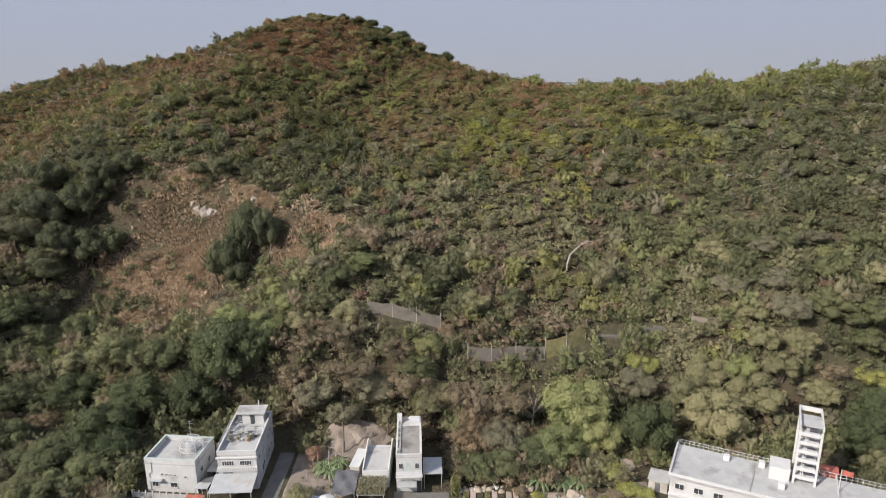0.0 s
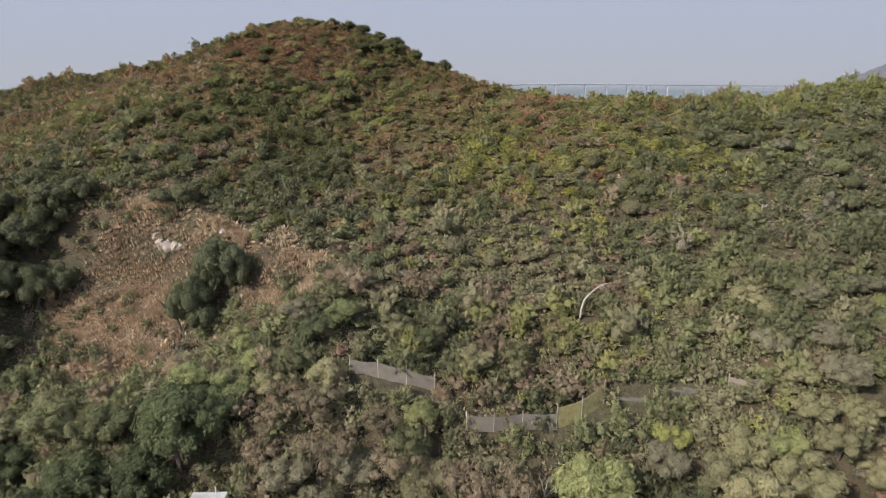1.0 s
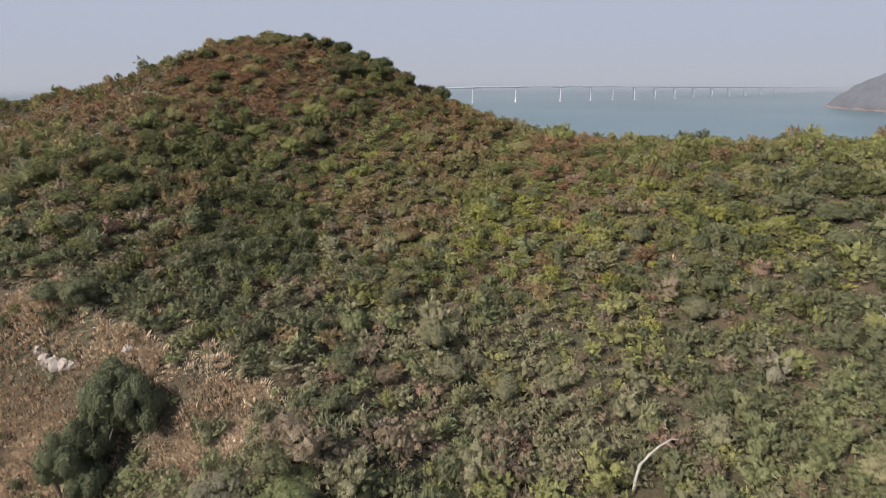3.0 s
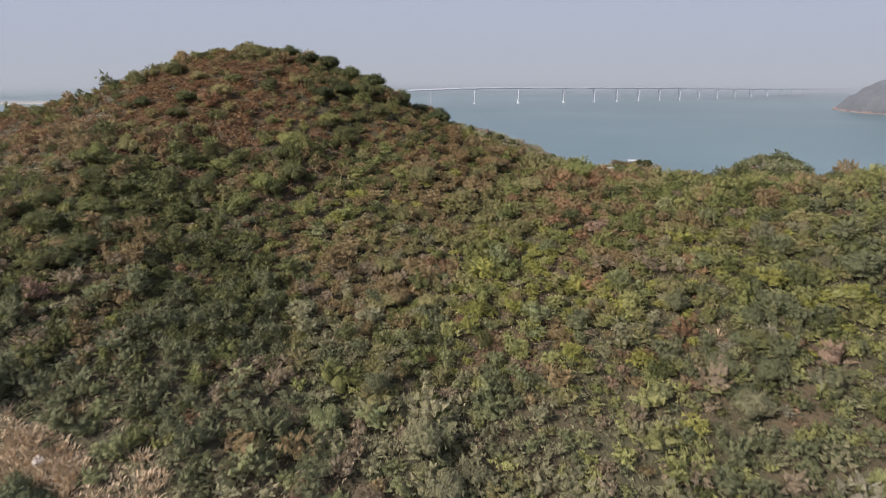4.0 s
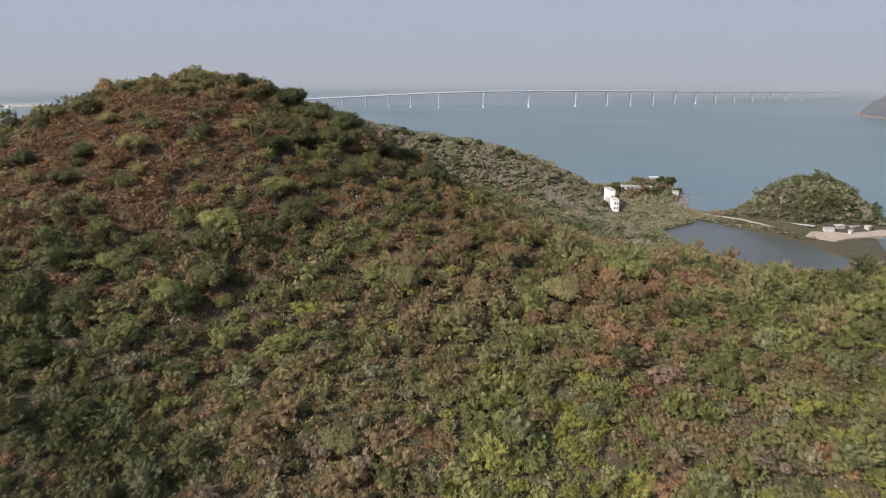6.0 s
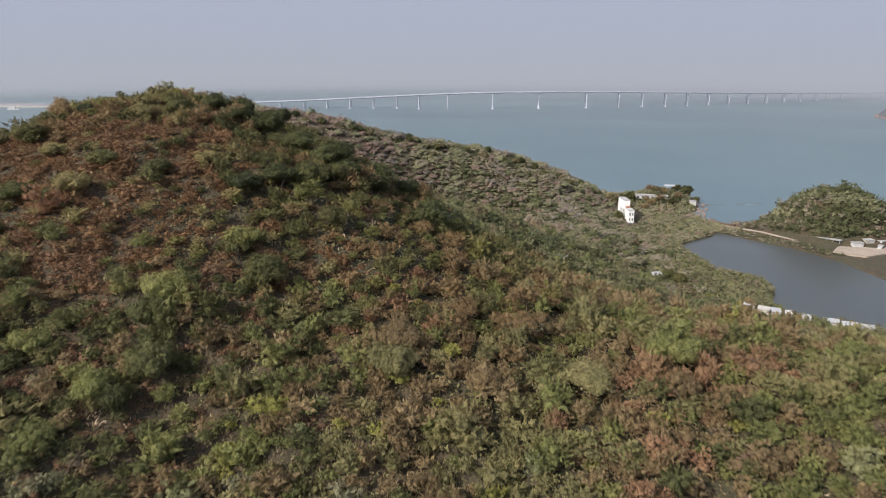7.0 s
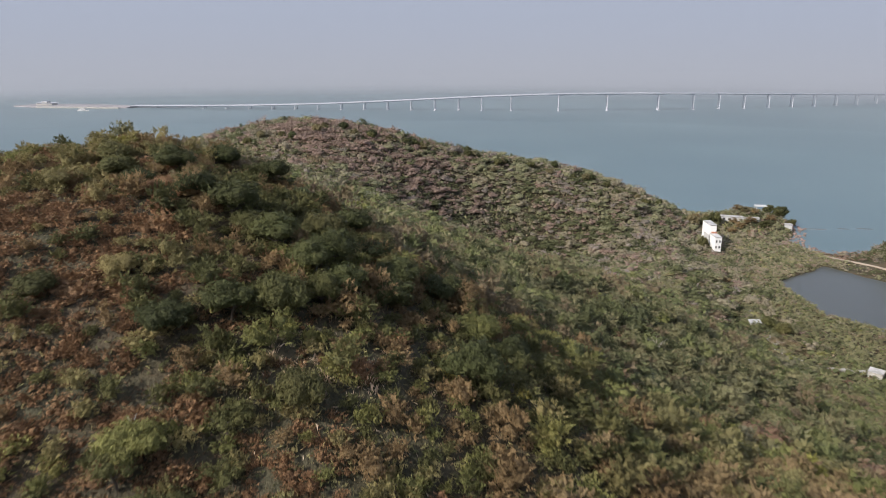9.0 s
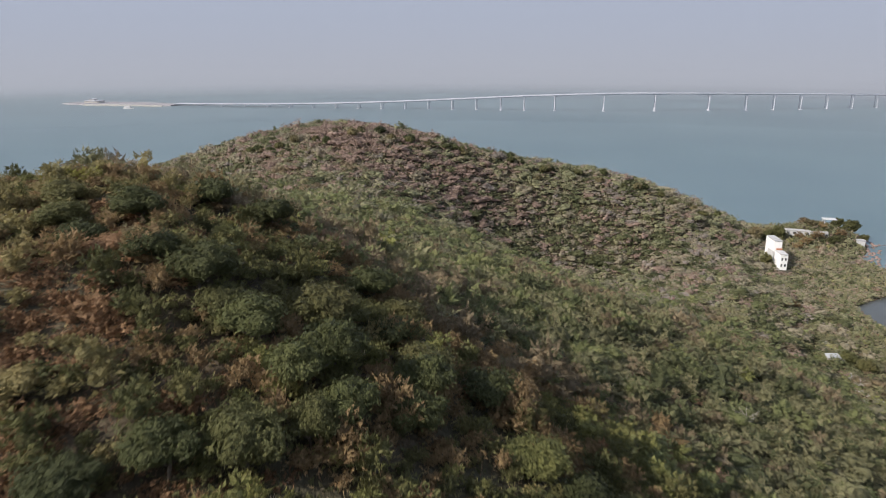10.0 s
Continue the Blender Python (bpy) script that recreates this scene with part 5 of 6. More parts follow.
for k, (x, y, r) in enumerate(((6.2, 99.8, 0.6), (7.3, 100.3, 0.5), (8.3, 100.0, 0.7), (9.4, 100.6, 0.5), (10.3, 100.2, 0.6), (24.8, 98.5, 1.2), (22.8, 103.5, 1.4), (36.5, 107.5, 1.6), (38.8, 108.6, 1.3), (12.4, 99.6, 0.6), (17.5, 100.5, 0.8), (33.5, 95.5, 1.5))):
    bm = bmesh.new()
    bmesh.ops.create_icosphere(bm, subdivisions=2, radius=r)
    for v in bm.verts:
        v.co *= 1 + 0.35 * noise.noise(v.co * 1.7 + Vector((k, 0, 0)))
        v.co.z *= 0.75
    b = tagged(part("boulder", bm, SAND), "pale rough boulder at the edge of the gardens", "boulder", "boulders by the gardens")
    b.location = (x, y, float(height(x, y)) + 0.25 * r)
ROSY = surface("rosy_soil", (0.3, 0.22, 0.2), (0.42, 0.33, 0.3), 0.8, 0.95, 5.0, 0.4)
for k in range(9):
    bed = thing("garden_bed", ("long bed of bright yellow-green seedlings", "long bed of bare brown soil", "long bed of bare rosy soil")[(0, 2, 1, 0, 1, 2, 1, 1, 0)[k]] + " in the garden", "garden bed", "beds in the garden", at=pose(5.4 + k * 1.25, 94.3, BASE, 0, 0, -3))
    part("soil", boxes((0, 0, -0.2, 1.0, 5.4, 0.18), bevel=0.06), (SAND, ROSY, GROUND)[k % 3], bed)
    if k in (0, 3, 8):
        c = np.stack([rng.uniform(0.05, 0.95, 700), rng.uniform(0.1, 5.3, 700), rng.uniform(0.2, 0.38, 700)], 1)
        v = sprays(rng, c, np.tile([0, 0, 1.0], (700, 1)), 0.13)
        ob = new("greens", mesh_of("greens", v, np.zeros((0, 4), int), np.arange(len(v)).reshape(-1, 3), [LEAF["yellow"]]))
        ob.parent = bed
# the heap of pale stones along the beds
for k in range(46):
    u = rng.random()
    x, y, r = 4.8 + 7.5 * u + rng.normal(0, 0.3), 100.2 + 0.9 * u + rng.normal(0, 0.45), rng.uniform(0.16, 0.36)
    bm = bmesh.new()
    bmesh.ops.create_icosphere(bm, subdivisions=1, radius=r)
    for v in bm.verts:
        v.co *= 1 + 0.4 * noise.noise(v.co * 4 + Vector((k, 0, 0)))
    stone = tagged(part("stone", bm, (WHITEWASH, CONCRETE, SAND)[k % 3]), "pale rough stone in a heap by the beds", "stone", "stones heaped by the beds")
    stone.location = (x, y, float(height(x, y)) + 0.25 * r)
# broken boards and sheets thrown on a pile
for k in range(16):
    x, y = 24.5 + rng.uniform(-2.4, 2.4), 97.2 + rng.uniform(-1.3, 1.3)
    board = part("scrap_board", boxes((-0.8, -0.16, -0.03, 0.8, 0.16, 0.03)), (WHITE, SHEET, CONCRETE, STEEL)[k % 4])
    tagged(board, "broken pale board thrown on a scrap pile", "board", "boards on the scrap pile")
    board.matrix_basis = pose(x, y, BASE + 0.12 + 0.035 * k, rng.uniform(-14, 14), rng.uniform(-12, 12), rng.uniform(0, 180))
# stakes, dry sticks and broad-leaved plants in the rough ground between the houses
for k in range(15):
    x, y, h = rng.uniform(-24, -14.5), rng.uniform(102.5, 111), rng.uniform(1.2, 3.0)
    stake = tagged(part("garden_stake", tube(bmesh.new(), [(0, 0, -0.4), (rng.uniform(-0.2, 0.2), 0.1, h)], [0.06, 0.04], 5), DEADWOOD), "pale weathered stake in the rough garden", "stake", "stakes in the rough garden")
    stake.location = (x, y, BASE)
parasol = thing("parasol", "white garden parasol standing open in the yard", "parasol", at=pose(-17.6, 94.6, BASE))
part("pole", tube(bmesh.new(), [(0, 0, -0.2), (0, 0, 2.5)], [0.03, 0.03], 6), STEEL, parasol)
bm = bmesh.new()
bmesh.ops.create_cone(bm, cap_ends=False, segments=8, radius1=1.4, radius2=0.05, depth=0.5, matrix=Matrix.Translation((0, 0, 2.4)))
bmesh.ops.solidify(bm, geom=bm.faces[:], thickness=0.02)
part("canopy", bm, WHITE, parasol)
hedge = thing("hedge", "tall clipped yellow-green creeper hedge", "hedge", at=pose(3.5, 98.2, BASE))
c = np.stack([rng.uniform(0, 1.6, 1100), rng.uniform(0, 3.6, 1100), rng.uniform(0.0, 2.6, 1100)], 1)
v = sprays(rng, c, rng.normal(0, 1, (1100, 3)), 0.2)
ob = new("leaves", mesh_of("leaves", v, np.zeros((0, 4), int), np.arange(len(v)).reshape(-1, 3), [LEAF["yellow"]]))
ob.parent = hedge


BANANA = surface("broad_palm_leaf", (0.06, 0.085, 0.035), (0.11, 0.14, 0.06), 1.2, 0.5, 6.0, 0.2)


def palm(x, y, tall):
    """A low fan of long drooping fronds."""
    t = thing("palm", "low palm with long drooping dark green fronds", "palm", "palms by the gardens", at=pose(x, y, float(height(x, y))))
    part("trunk", tube(bmesh.new(), [(0, 0, -0.5), (0.05, 0, tall)], [0.18, 0.13], 7), BARK, t)
    for k in range(13):
        a, l = k * 2.4, rng.uniform(2.0, 3.2)
        d, s = Vector((math.cos(a), math.sin(a), 0)), Vector((-math.sin(a), math.cos(a), 0))
        bm = bmesh.new()
        mid = [Vector((0, 0, tall)) + d * l * u + Vector((0, 0, l * (1.0 * u - 1.25 * u * u))) for u in (0, 0.35, 0.7, 1.0)]
        rows = [[bm.verts.new(p + s * w * q - Vector((0, 0, 0.12 * abs(q)))) for q in (-1, 0, 1)] for p, w in zip(mid, (0.08, 0.34, 0.3, 0.02))]
        for p, q in zip(rows, rows[1:]):
            for j in (0, 1):
                bm.faces.new((p[j], p[j + 1], q[j + 1], q[j]))
        part("frond", bm, BANANA, t)


for x, y, h in ((19.5, 101.5, 1.2), (21.2, 102.6, 1.5), (23.2, 101.2, 1.0), (25.0, 102.2, 0.8), (26.5, 101.0, 1.1), (-18.6, 104.5, 1.0), (-17.2, 106.5, 1.4), (-20.0, 106.2, 0.9)):
    palm(x, y, h)
for x, y, h in ((-17.2, 112.0, 7.0), (-17.9, 119.5, 6.5), (-9.2, 117.5, 5.0)):
    pole = thing("utility_pole", "slim weathered wooden utility pole", "pole", "poles behind the houses", at=pose(x, y, float(height(x, y))))
    part("shaft", tube(bmesh.new(), [(0, 0, -0.8), (0, 0, h)], [0.16, 0.11], 8), BARK, pole)
    part("crossarm", boxes((-0.6, -0.06, h - 0.5, 0.6, 0.06, h - 0.38)), BARK, pole)
cut = thing("cut_slope", "bare earthy cutting behind the houses", "slope", kind="structure")
bm = bmesh.new()
bmesh.ops.create_grid(bm, x_segments=26, y_segments=12, size=0.5)
for v in bm.verts:
    u, w = v.co.x + 0.5, v.co.y + 0.5
    y = 111.0 + 8.5 * w
    x = -23.5 + 17.5 * u
    rise = 4.6 * w ** 0.8 * (0.75 + 0.25 * math.sin(u * 5.0 + 0.6)) + 0.7 * noise.noise(Vector((x, y, 0)) * 0.35) + 0.35 * noise.noise(Vector((x, y, 3)) * 1.1)
    v.co = Vector((x + 0.6 * noise.noise(Vector((x, y, 7)) * 0.5), y + 0.9 * noise.noise(Vector((x, y, 5)) * 0.4), BASE - 0.6 + max(rise, 0.0) * min(1.0, 4 * u, 4 * (1 - u))))
part("face", bm, CUTTING, cut, "stained earthy brown face")

# the long building with the open stair tower
LONG = pose(39.9, 94.6, BASE, 0, 0, -25.5)
hall = thing("long_building", "long white flat-roofed building with roof railings", "building", at=LONG)
part("wall", boxes((0, 0, -1.5, 33, 9.8, 7.0)), WHITEWASH, hall)
part("roof", boxes((-0.3, -0.5, 7.0, 33.3, 10.0, 7.3)), ROOFING, hall, "pale grey roof screed")
part("front_kerb", boxes((-0.3, -0.5, 7.3, 33.3, -0.2, 7.65)), WHITE, hall)
part("side_kerb", boxes((-0.3, -0.2, 7.3, 0.0, 10.0, 7.65)), WHITE, hall)
railing(hall, 0.2, 9.8, 17.6, 9.8, 7.3, 1.1, 0.8)
railing(hall, 0.0, 9.8, -0.15, 0.0, 7.65, 0.7, 1.4)
railing(hall, 22.0, 9.8, 33, 9.8, 7.3, 1.1, 0.8)
railing(hall, 33.1, 9.8, 33.1, 0, 7.3, 1.1, 1.0)
railing(hall, 24.5, 3.5, 24.5, 9.8, 7.3, 1.1, 1.2)
part("ledge", boxes((-0.1, -0.55, 3.6, 33.1, -0.002, 3.85)), WHITE, hall)
for k in range(11):
    window(hall, 1.6 + k * 3.0, -0.02, 4.7, 1.5, 1.1, bars=1)
    window(hall, 1.6 + k * 3.0, -0.02, 1.3, 1.5, 1.2, bars=1)
for x, y in ((7.5, 7.8), (13.0, 8.2), (16.0, 3.0)):
    b = part("roof_box", boxes((x, y, 7.3, x + 1.0, y + 0.9, 8.3), bevel=0.04), WHITE, hall)
part("plant_room", boxes((14.6, 5.6, 7.3, 17.6, 9.0, 9.6)), WHITE, hall, "white roof hut")
part("gutter", tube(bmesh.new(), [(12.0, 0.2, 7.4), (12.4, 5.0, 7.4), (12.2, 9.5, 7.4)], [0.08] * 3, 6), STEEL, hall)
tower = thing("stair_tower", "open white concrete stair tower with stacked landings", "tower", at=LONG @ pose(18.0, 5.9, 7.3))
for x in (0.0, 3.1):
    for y in (0.0, 5.2):
        part("column", boxes((x, y, 0, x + 0.35, y + 0.35, 9.6), bevel=0.03), WHITE, tower)
for k in range(6):
    z = 0.9 + k * 1.55
    part("landing", boxes((0.36, 0.02, z, 3.09, 1.5, z + 0.18), (0.36, 3.9, z + 0.75, 3.09, 5.5, z + 0.93)), WHITE, tower)
    part("front_beam", boxes((0.36, -0.02, z + 0.18, 3.09, 0.16, z + 0.62)), WHITE, tower)
    bm = bmesh.new()
    for j in range(5):
        box(bm, 0.45, 1.5 + j * 0.48, z + 0.02 + j * 0.15, 1.6, 2.0 + j * 0.48, z + 0.18 + j * 0.15)
    part("flight", bm, CONCRETE, tower)
    for x in (1.0, 1.3):
        part("bar", boxes((x, 0.03, z + 0.62, x + 0.08, 0.11, z + 1.55)), WHITE, tower)
part("back_wall", boxes((0.36, 5.4, 0, 3.09, 5.53, 9.4)), ROOFING, tower)
part("top_slab", boxes((0, 1.6, 9.6, 3.45, 5.55, 9.8)), ROOFING, tower)
part("top_parapet", boxes((0, 0, 9.8, 0.2, 7.0, 10.6), (3.25, 0, 9.8, 3.45, 7.0, 10.6), (0.2, 6.8, 9.8, 3.25, 7.0, 10.6)), WHITE, tower)
shed = thing("red_shed", "small rust-red sheet shed behind the roof railing", "shed", at=LONG @ pose(22.6, 11.0, 3.5))
part("body", boxes((0, 0, -4, 2.2, 2.0, 4.2)), RUST, shed)
part("roof", boxes((-0.2, -0.2, 4.2, 2.4, 2.2, 4.32)), RUST, shed)
flag = thing("flagpole", "white flagpole with a small red banner", "flagpole", at=LONG @ pose(24.6, 6.0, 7.3))
part("pole", tube(bmesh.new(), [(0, 0, 0), (0, 0, 4.2)], [0.08, 0.05], 6), WHITE, flag)
bm = bmesh.new()
bmesh.ops.create_grid(bm, x_segments=8, y_segments=4, size=0.5, matrix=Matrix.Translation((0.85, 0, 3.7)) @ Matrix.Rotation(radians(90), 4, "X") @ Matrix.Diagonal((1.6, 0.9, 1, 1)))
for v in bm.verts:
    v.co.y += 0.12 * math.sin(v.co.x * 4)
part("banner", bm, RUST, flag)
annexe = thing("shed", "low grey-roofed outhouse beside the long building", "shed", at=pose(38.4, 100.6, BASE, 0, 0, -25))
part("wall", boxes((0, 0, -0.8, 3.2, 3.4, 2.2)), CONCRETE, annexe)
part("roof", boxes((-0.2, -0.2, 2.2, 3.4, 3.6, 2.34), bevel=0.03), ROOFING, annexe)
part("door", boxes((1.1, -0.04, -0.2, 2.0, -0.003, 1.8)), TARP, annexe)
# stained concrete, darkened in its colour to stand in for the houses' shade
LANE = surface("worn_shaded_lane_concrete", (0.1, 0.096, 0.09), (0.17, 0.163, 0.152), 0.5, 0.9, 4.0, 0.3, stain=(0.13, 0.12, 0.11))
lane = thing("lane", "narrow concrete lane between the houses", "path", kind="structure")
part("paving", boxes((-29.6, 86, BASE - 0.4, -26.8, 112, BASE + 0.05)), LANE, lane)
part("paving", boxes((-52, 86, BASE - 0.4, -29.6, 94.8, BASE + 0.045)), LANE, lane)
part("paving", boxes((-6.5, 86, BASE - 0.4, 3.2, 99.5, BASE + 0.05)), LANE, lane)

# yellow-green and dry bushes among the sandy yards
for kind, x, y, r, h in (("yellow", 34.5, 99.5, 2.3, 2.6), ("yellow", 37, 98, 2.0, 2.4), ("yellow", 29.5, 95.4, 1.6, 2.6), ("tan", 32, 98, 1.8, 2.2), ("tan", 27.5, 98.5, 1.6, 2.0), ("olive", 35.5, 95.6, 1.6, 2.0), ("yellow", 18.5, 97.5, 1.4, 1.8), ("tan", 15.5, 99.2, 1.5, 1.8), ("yellow", 33, 103.2, 2.2, 2.8)):
    tree(kind, x, y, r, h, "broad", "garden_bush", {"yellow": "bright yellow-green bush in the sandy yard", "tan": "dry brownish bush in the sandy yard", "olive": "olive green bush in the sandy yard"}[kind], "bushes in the sandy yards")

# bare trodden ground of the yards and gardens
for k, (x0, y0, x1, y1, mat, words) in enumerate(((-26.7, 88, -13.2, 119.5, CUTTING, "dry brown"), (4.9, 88, 17.2, 94.2, SAND, "pale sandy"), (17.3, 88, 33.5, 100.2, SAND, "pale sandy"), (33.6, 88, 39, 103.5, CUTTING, "dry brown"))):
    bm = bmesh.new()
    bmesh.ops.create_grid(bm, x_segments=14, y_segments=16, size=0.5, matrix=Matrix.Translation(((x0 + x1) / 2, (y0 + y1) / 2, 0)) @ Matrix.Diagonal((x1 - x0, y1 - y0, 1, 1)))
    for v in bm.verts:
        edge = min(v.co.x - x0, x1 - v.co.x, v.co.y - y0, y1 - v.co.y)
        v.co.z = float(height(v.co.x, v.co.y)) + (0.14 + 0.16 * noise.noise(v.co * 0.8) if edge > 0.2 else -0.3)
    tagged(part("yard_ground", bm, mat), words + " trodden earth between the houses", "ground", kind="structure")
x, y = rng.uniform(-24, 38, 900), rng.uniform(88, 118, 900)
ok = (field(x, y, 5, 6) > 0.5) & ((x < -13.5) | (y < 101)) & ((x < -13.5) | (x > 17))
x, y = x[ok], y[ok]
for kind in ("olive", "brown", "grass"):
    h = rng.random(len(x)) < 0.33
    spots = np.stack([x[h], y[h], height(x[h], y[h]) + 0.1, rng.uniform(0.3, 0.75, h.sum()), rng.uniform(0.7, 1.3, h.sum()), rng.uniform(0, 6, h.sum())], 1)
    spread_stuff("weeds", {"olive": "low green weeds", "brown": "withered brown weeds", "grass": "dry pale grass"}[kind] + " on the trodden yard earth", "weeds", [crown(rng, 1, 40, 0.3) if kind != "grass" else tuft(rng, 20, 1.0) for _ in range(4)], spots, [LEAF[kind], LEAF[kind]])

# ---- fences and terraces half way up the slope ----


def cane_fence(pts, tall, label, mat):
    """Posts with leaning cane panels between, following the ground."""
    t = thing("cane_fence", label, "fence", "fences on the slope")
    for a, b in zip(pts, pts[1:]):
        za, zb = float(height(*a)), float(height(*b))
        d = Vector((b[0] - a[0], b[1] - a[1], 0)).normalized()
        s = Vector((-d.y, d.x, 0)) * 0.04
        bm = bmesh.new()
        A, B = Vector((*a, za)), Vector((*b, zb))
        n = 8
        cols = []
        for k in range(n + 1):
            p = A.lerp(B, k / n)
            sag = 0.25 * math.sin(k / n * math.pi) + rng.uniform(-0.06, 0.06)
            cols.append([bm.verts.new(p + s * q + Vector((0, 0, h))) for q, h in ((-1, -0.4), (-1, tall - sag), (1, tall - sag), (1, -0.4))])
        for p, q in zip(cols, cols[1:]):
            for j in range(4):
                bm.faces.new((p[j], p[(j + 1) % 4], q[(j + 1) % 4], q[j]))
        bm.faces.new(cols[0]), bm.faces.new(cols[-1][::-1])
        part("panel", bm, mat, t)
    for p in pts:
        z = float(height(*p))
        part("post", tube(bmesh.new(), [(p[0], p[1], z - 0.5), (p[0], p[1], z + tall + 0.7)], [0.1, 0.08], 6), DEADWOOD, t)


NETTING = surface("grey_fence_netting", (0.11, 0.096, 0.084), (0.175, 0.156, 0.138), 1.0, 0.9, 7.0, 0.7, stain=(0.15, 0.14, 0.09))
cane_fence([(-14.6, 134.9), (-9.3, 134.7), (-4.0, 134.3), (1.3, 134.7)], 3.0, "tall sagging grey netting fence on pale posts in the scrub", NETTING)
cane_fence([(7.1, 128.4), (12.1, 128.9), (17.4, 130.0), (23.7, 130.5)], 3.0, "long sagging grey netting fence overgrown with dry creepers", NETTING)
cane_fence([(23.8, 130.6), (28.6, 132.5), (33.2, 135.1)], 4.2, "tall creeper-grown cane fence on pale posts in the scrub", FENCING)
cane_fence([(55.8, 134.1), (61.3, 133.1), (66.3, 132.1)], 2.2, "reddish brown cane fence on the hillside terrace", CUTTING)
STONE_WALK = surface("weathered_walk", (0.1, 0.092, 0.084), (0.165, 0.152, 0.138), 0.5, 0.9, 4.0, 0.4, stain=(0.14, 0.13, 0.1))
terrace = thing("terrace_walk", "old concrete terrace walk cut into the slope", "path", kind="structure")
for k in range(7):
    x = 35.1 + k * 2.6
    y = 135.3 - 0.02 * k * k
    z = float(height(x + 1.3, y + 0.6)) + 0.12
    part("slab", boxes((x, y, z - 1.8, x + 2.56, y + 1.7, z + 0.02 * (k % 3)), bevel=0.03), STONE_WALK, terrace)
for k in range(6):
    x = 74 + k * 3.0
    z = float(height(x + 1.5, 136)) + 0.6
    part("slab", boxes((x, 135.2, z - 1.6, x + 2.95, 137.2, z), bevel=0.03), CUTTING, terrace)

# ---- the far shore, lagoon and islet ----
SHORE_WHITE = surface("fresh_white_paint", (0.66, 0.66, 0.66), (0.76, 0.76, 0.76), 0.4, 0.6, 3.0, 0.05)
white_house = thing("shore_house", "white two-part house with a grey roof by the shore path", "house", at=pose(113.2, 613.5, 1.0, 0, 0, 6) @ Matrix.Diagonal((0.66, 1, 1, 1)))
part("front_wall", boxes((0.6, -3, -1, 6.4, 6, 8.4)), SHORE_WHITE, white_house)
part("rear_wall", boxes((-0.4, 6, -1, 6.0, 18, 13.5)), SHORE_WHITE, white_house)
part("roof", boxes((-0.6, 5.8, 13.5, 6.2, 18.2, 13.8)), ROOFING, white_house)
part("front_roof", boxes((0.4, -3.2, 8.4, 6.6, 5.79, 8.7)), WHITEWASH, white_house)
part("terracotta_edge", boxes((1.5, 5.2, 8.7, 6.2, 5.78, 9.6)), TERRACOTTA, white_house)
part("side_wing", boxes((-1.6, 5, -1, -0.402, 12, 8)), WHITEWASH, white_house)
for x, z in ((2.0, 5.2), (4.8, 5.2), (2.0, 1.8), (4.8, 1.8)):
    window(white_house, x, -3.02, z, 1.4, 1.5)
quay = thing("long_shed", "long low white building on the point", "building", at=pose(133, 676, 4.0, 0, 0, -10))
part("wall", boxes((0, 0, -3, 24, 4, 3.4)), WHITEWASH, quay)
part("roof", boxes((-0.4, -0.4, 3.4, 24.4, 4.4, 3.7)), ROOFING, quay)
for k in range(7):
    window(quay, 2.2 + k * 3.6, -0.02, 1.2, 1.8, 1.6, bars=1)
pav = thing("pavilion", "small open white pavilion on the knoll", "pavilion", at=pose(160, 690, float(height(160, 690))))
for x in (0, 6):
    for y in (0, 4):
        part("post", boxes((x - 0.2, y - 0.2, -1, x + 0.2, y + 0.2, 3.4)), WHITE, pav)
part("roof", boxes((-0.8, -0.8, 3.4, 6.8, 4.8, 3.8)), WHITE, pav)
hutw = thing("shore_hut", "tiny white hut above the red shore rocks", "hut", at=pose(172, 666, 2))
part("body", boxes((0, 0, -1.5, 4, 3, 3.2)), WHITE, hutw)
part("roof", boxes((-0.3, -0.3, 3.2, 4.3, 3.3, 3.5)), ROOFING, hutw)
for kind, x, y, r, h in (("dark", 128, 668, 5, 13), ("dark", 121, 664, 4.5, 11), ("grey", 112, 660, 5, 10), ("dark", 174, 684, 6.5, 10), ("dark", 168, 690, 5, 8), ("brown", 150, 668, 5, 8), ("brown", 142, 662, 5, 7), ("dark", 158, 664, 4.5, 7), ("brown", 164, 672, 4.5, 7), ("brown", 135, 654, 4, 6),
                       ("dark", 113, 626, 4.5, 8), ("dark", 109, 618, 4.5, 8), ("grey", 150, 684, 4.5, 6), ("brown", 140, 670, 4, 6), ("brown", 148, 692, 4.5, 7), ("brown", 156, 680, 4, 6), ("dark", 180, 680, 4, 6), ("brown", 146, 650, 4, 5), ("grey", 124, 676, 5, 8), ("brown", 116, 672, 4, 9), ("brown", 106, 560, 3.5, 5), ("brown", 104, 548, 3.5, 5), ("dark", 112, 486, 3.5, 6), ("dark", 108, 492, 3.5, 6)):
    tree(kind, x, y, r, h, "sparse" if kind == "brown" else "broad", group="trees by the shore")
x, y = scatter(125, 182, 640, 706, 2.8, lambda x, y: inland(x, y) > 6)
plant("far", x, y, 2, 14, 0.3, (1.2, 2.4), (0.6, 1.1))
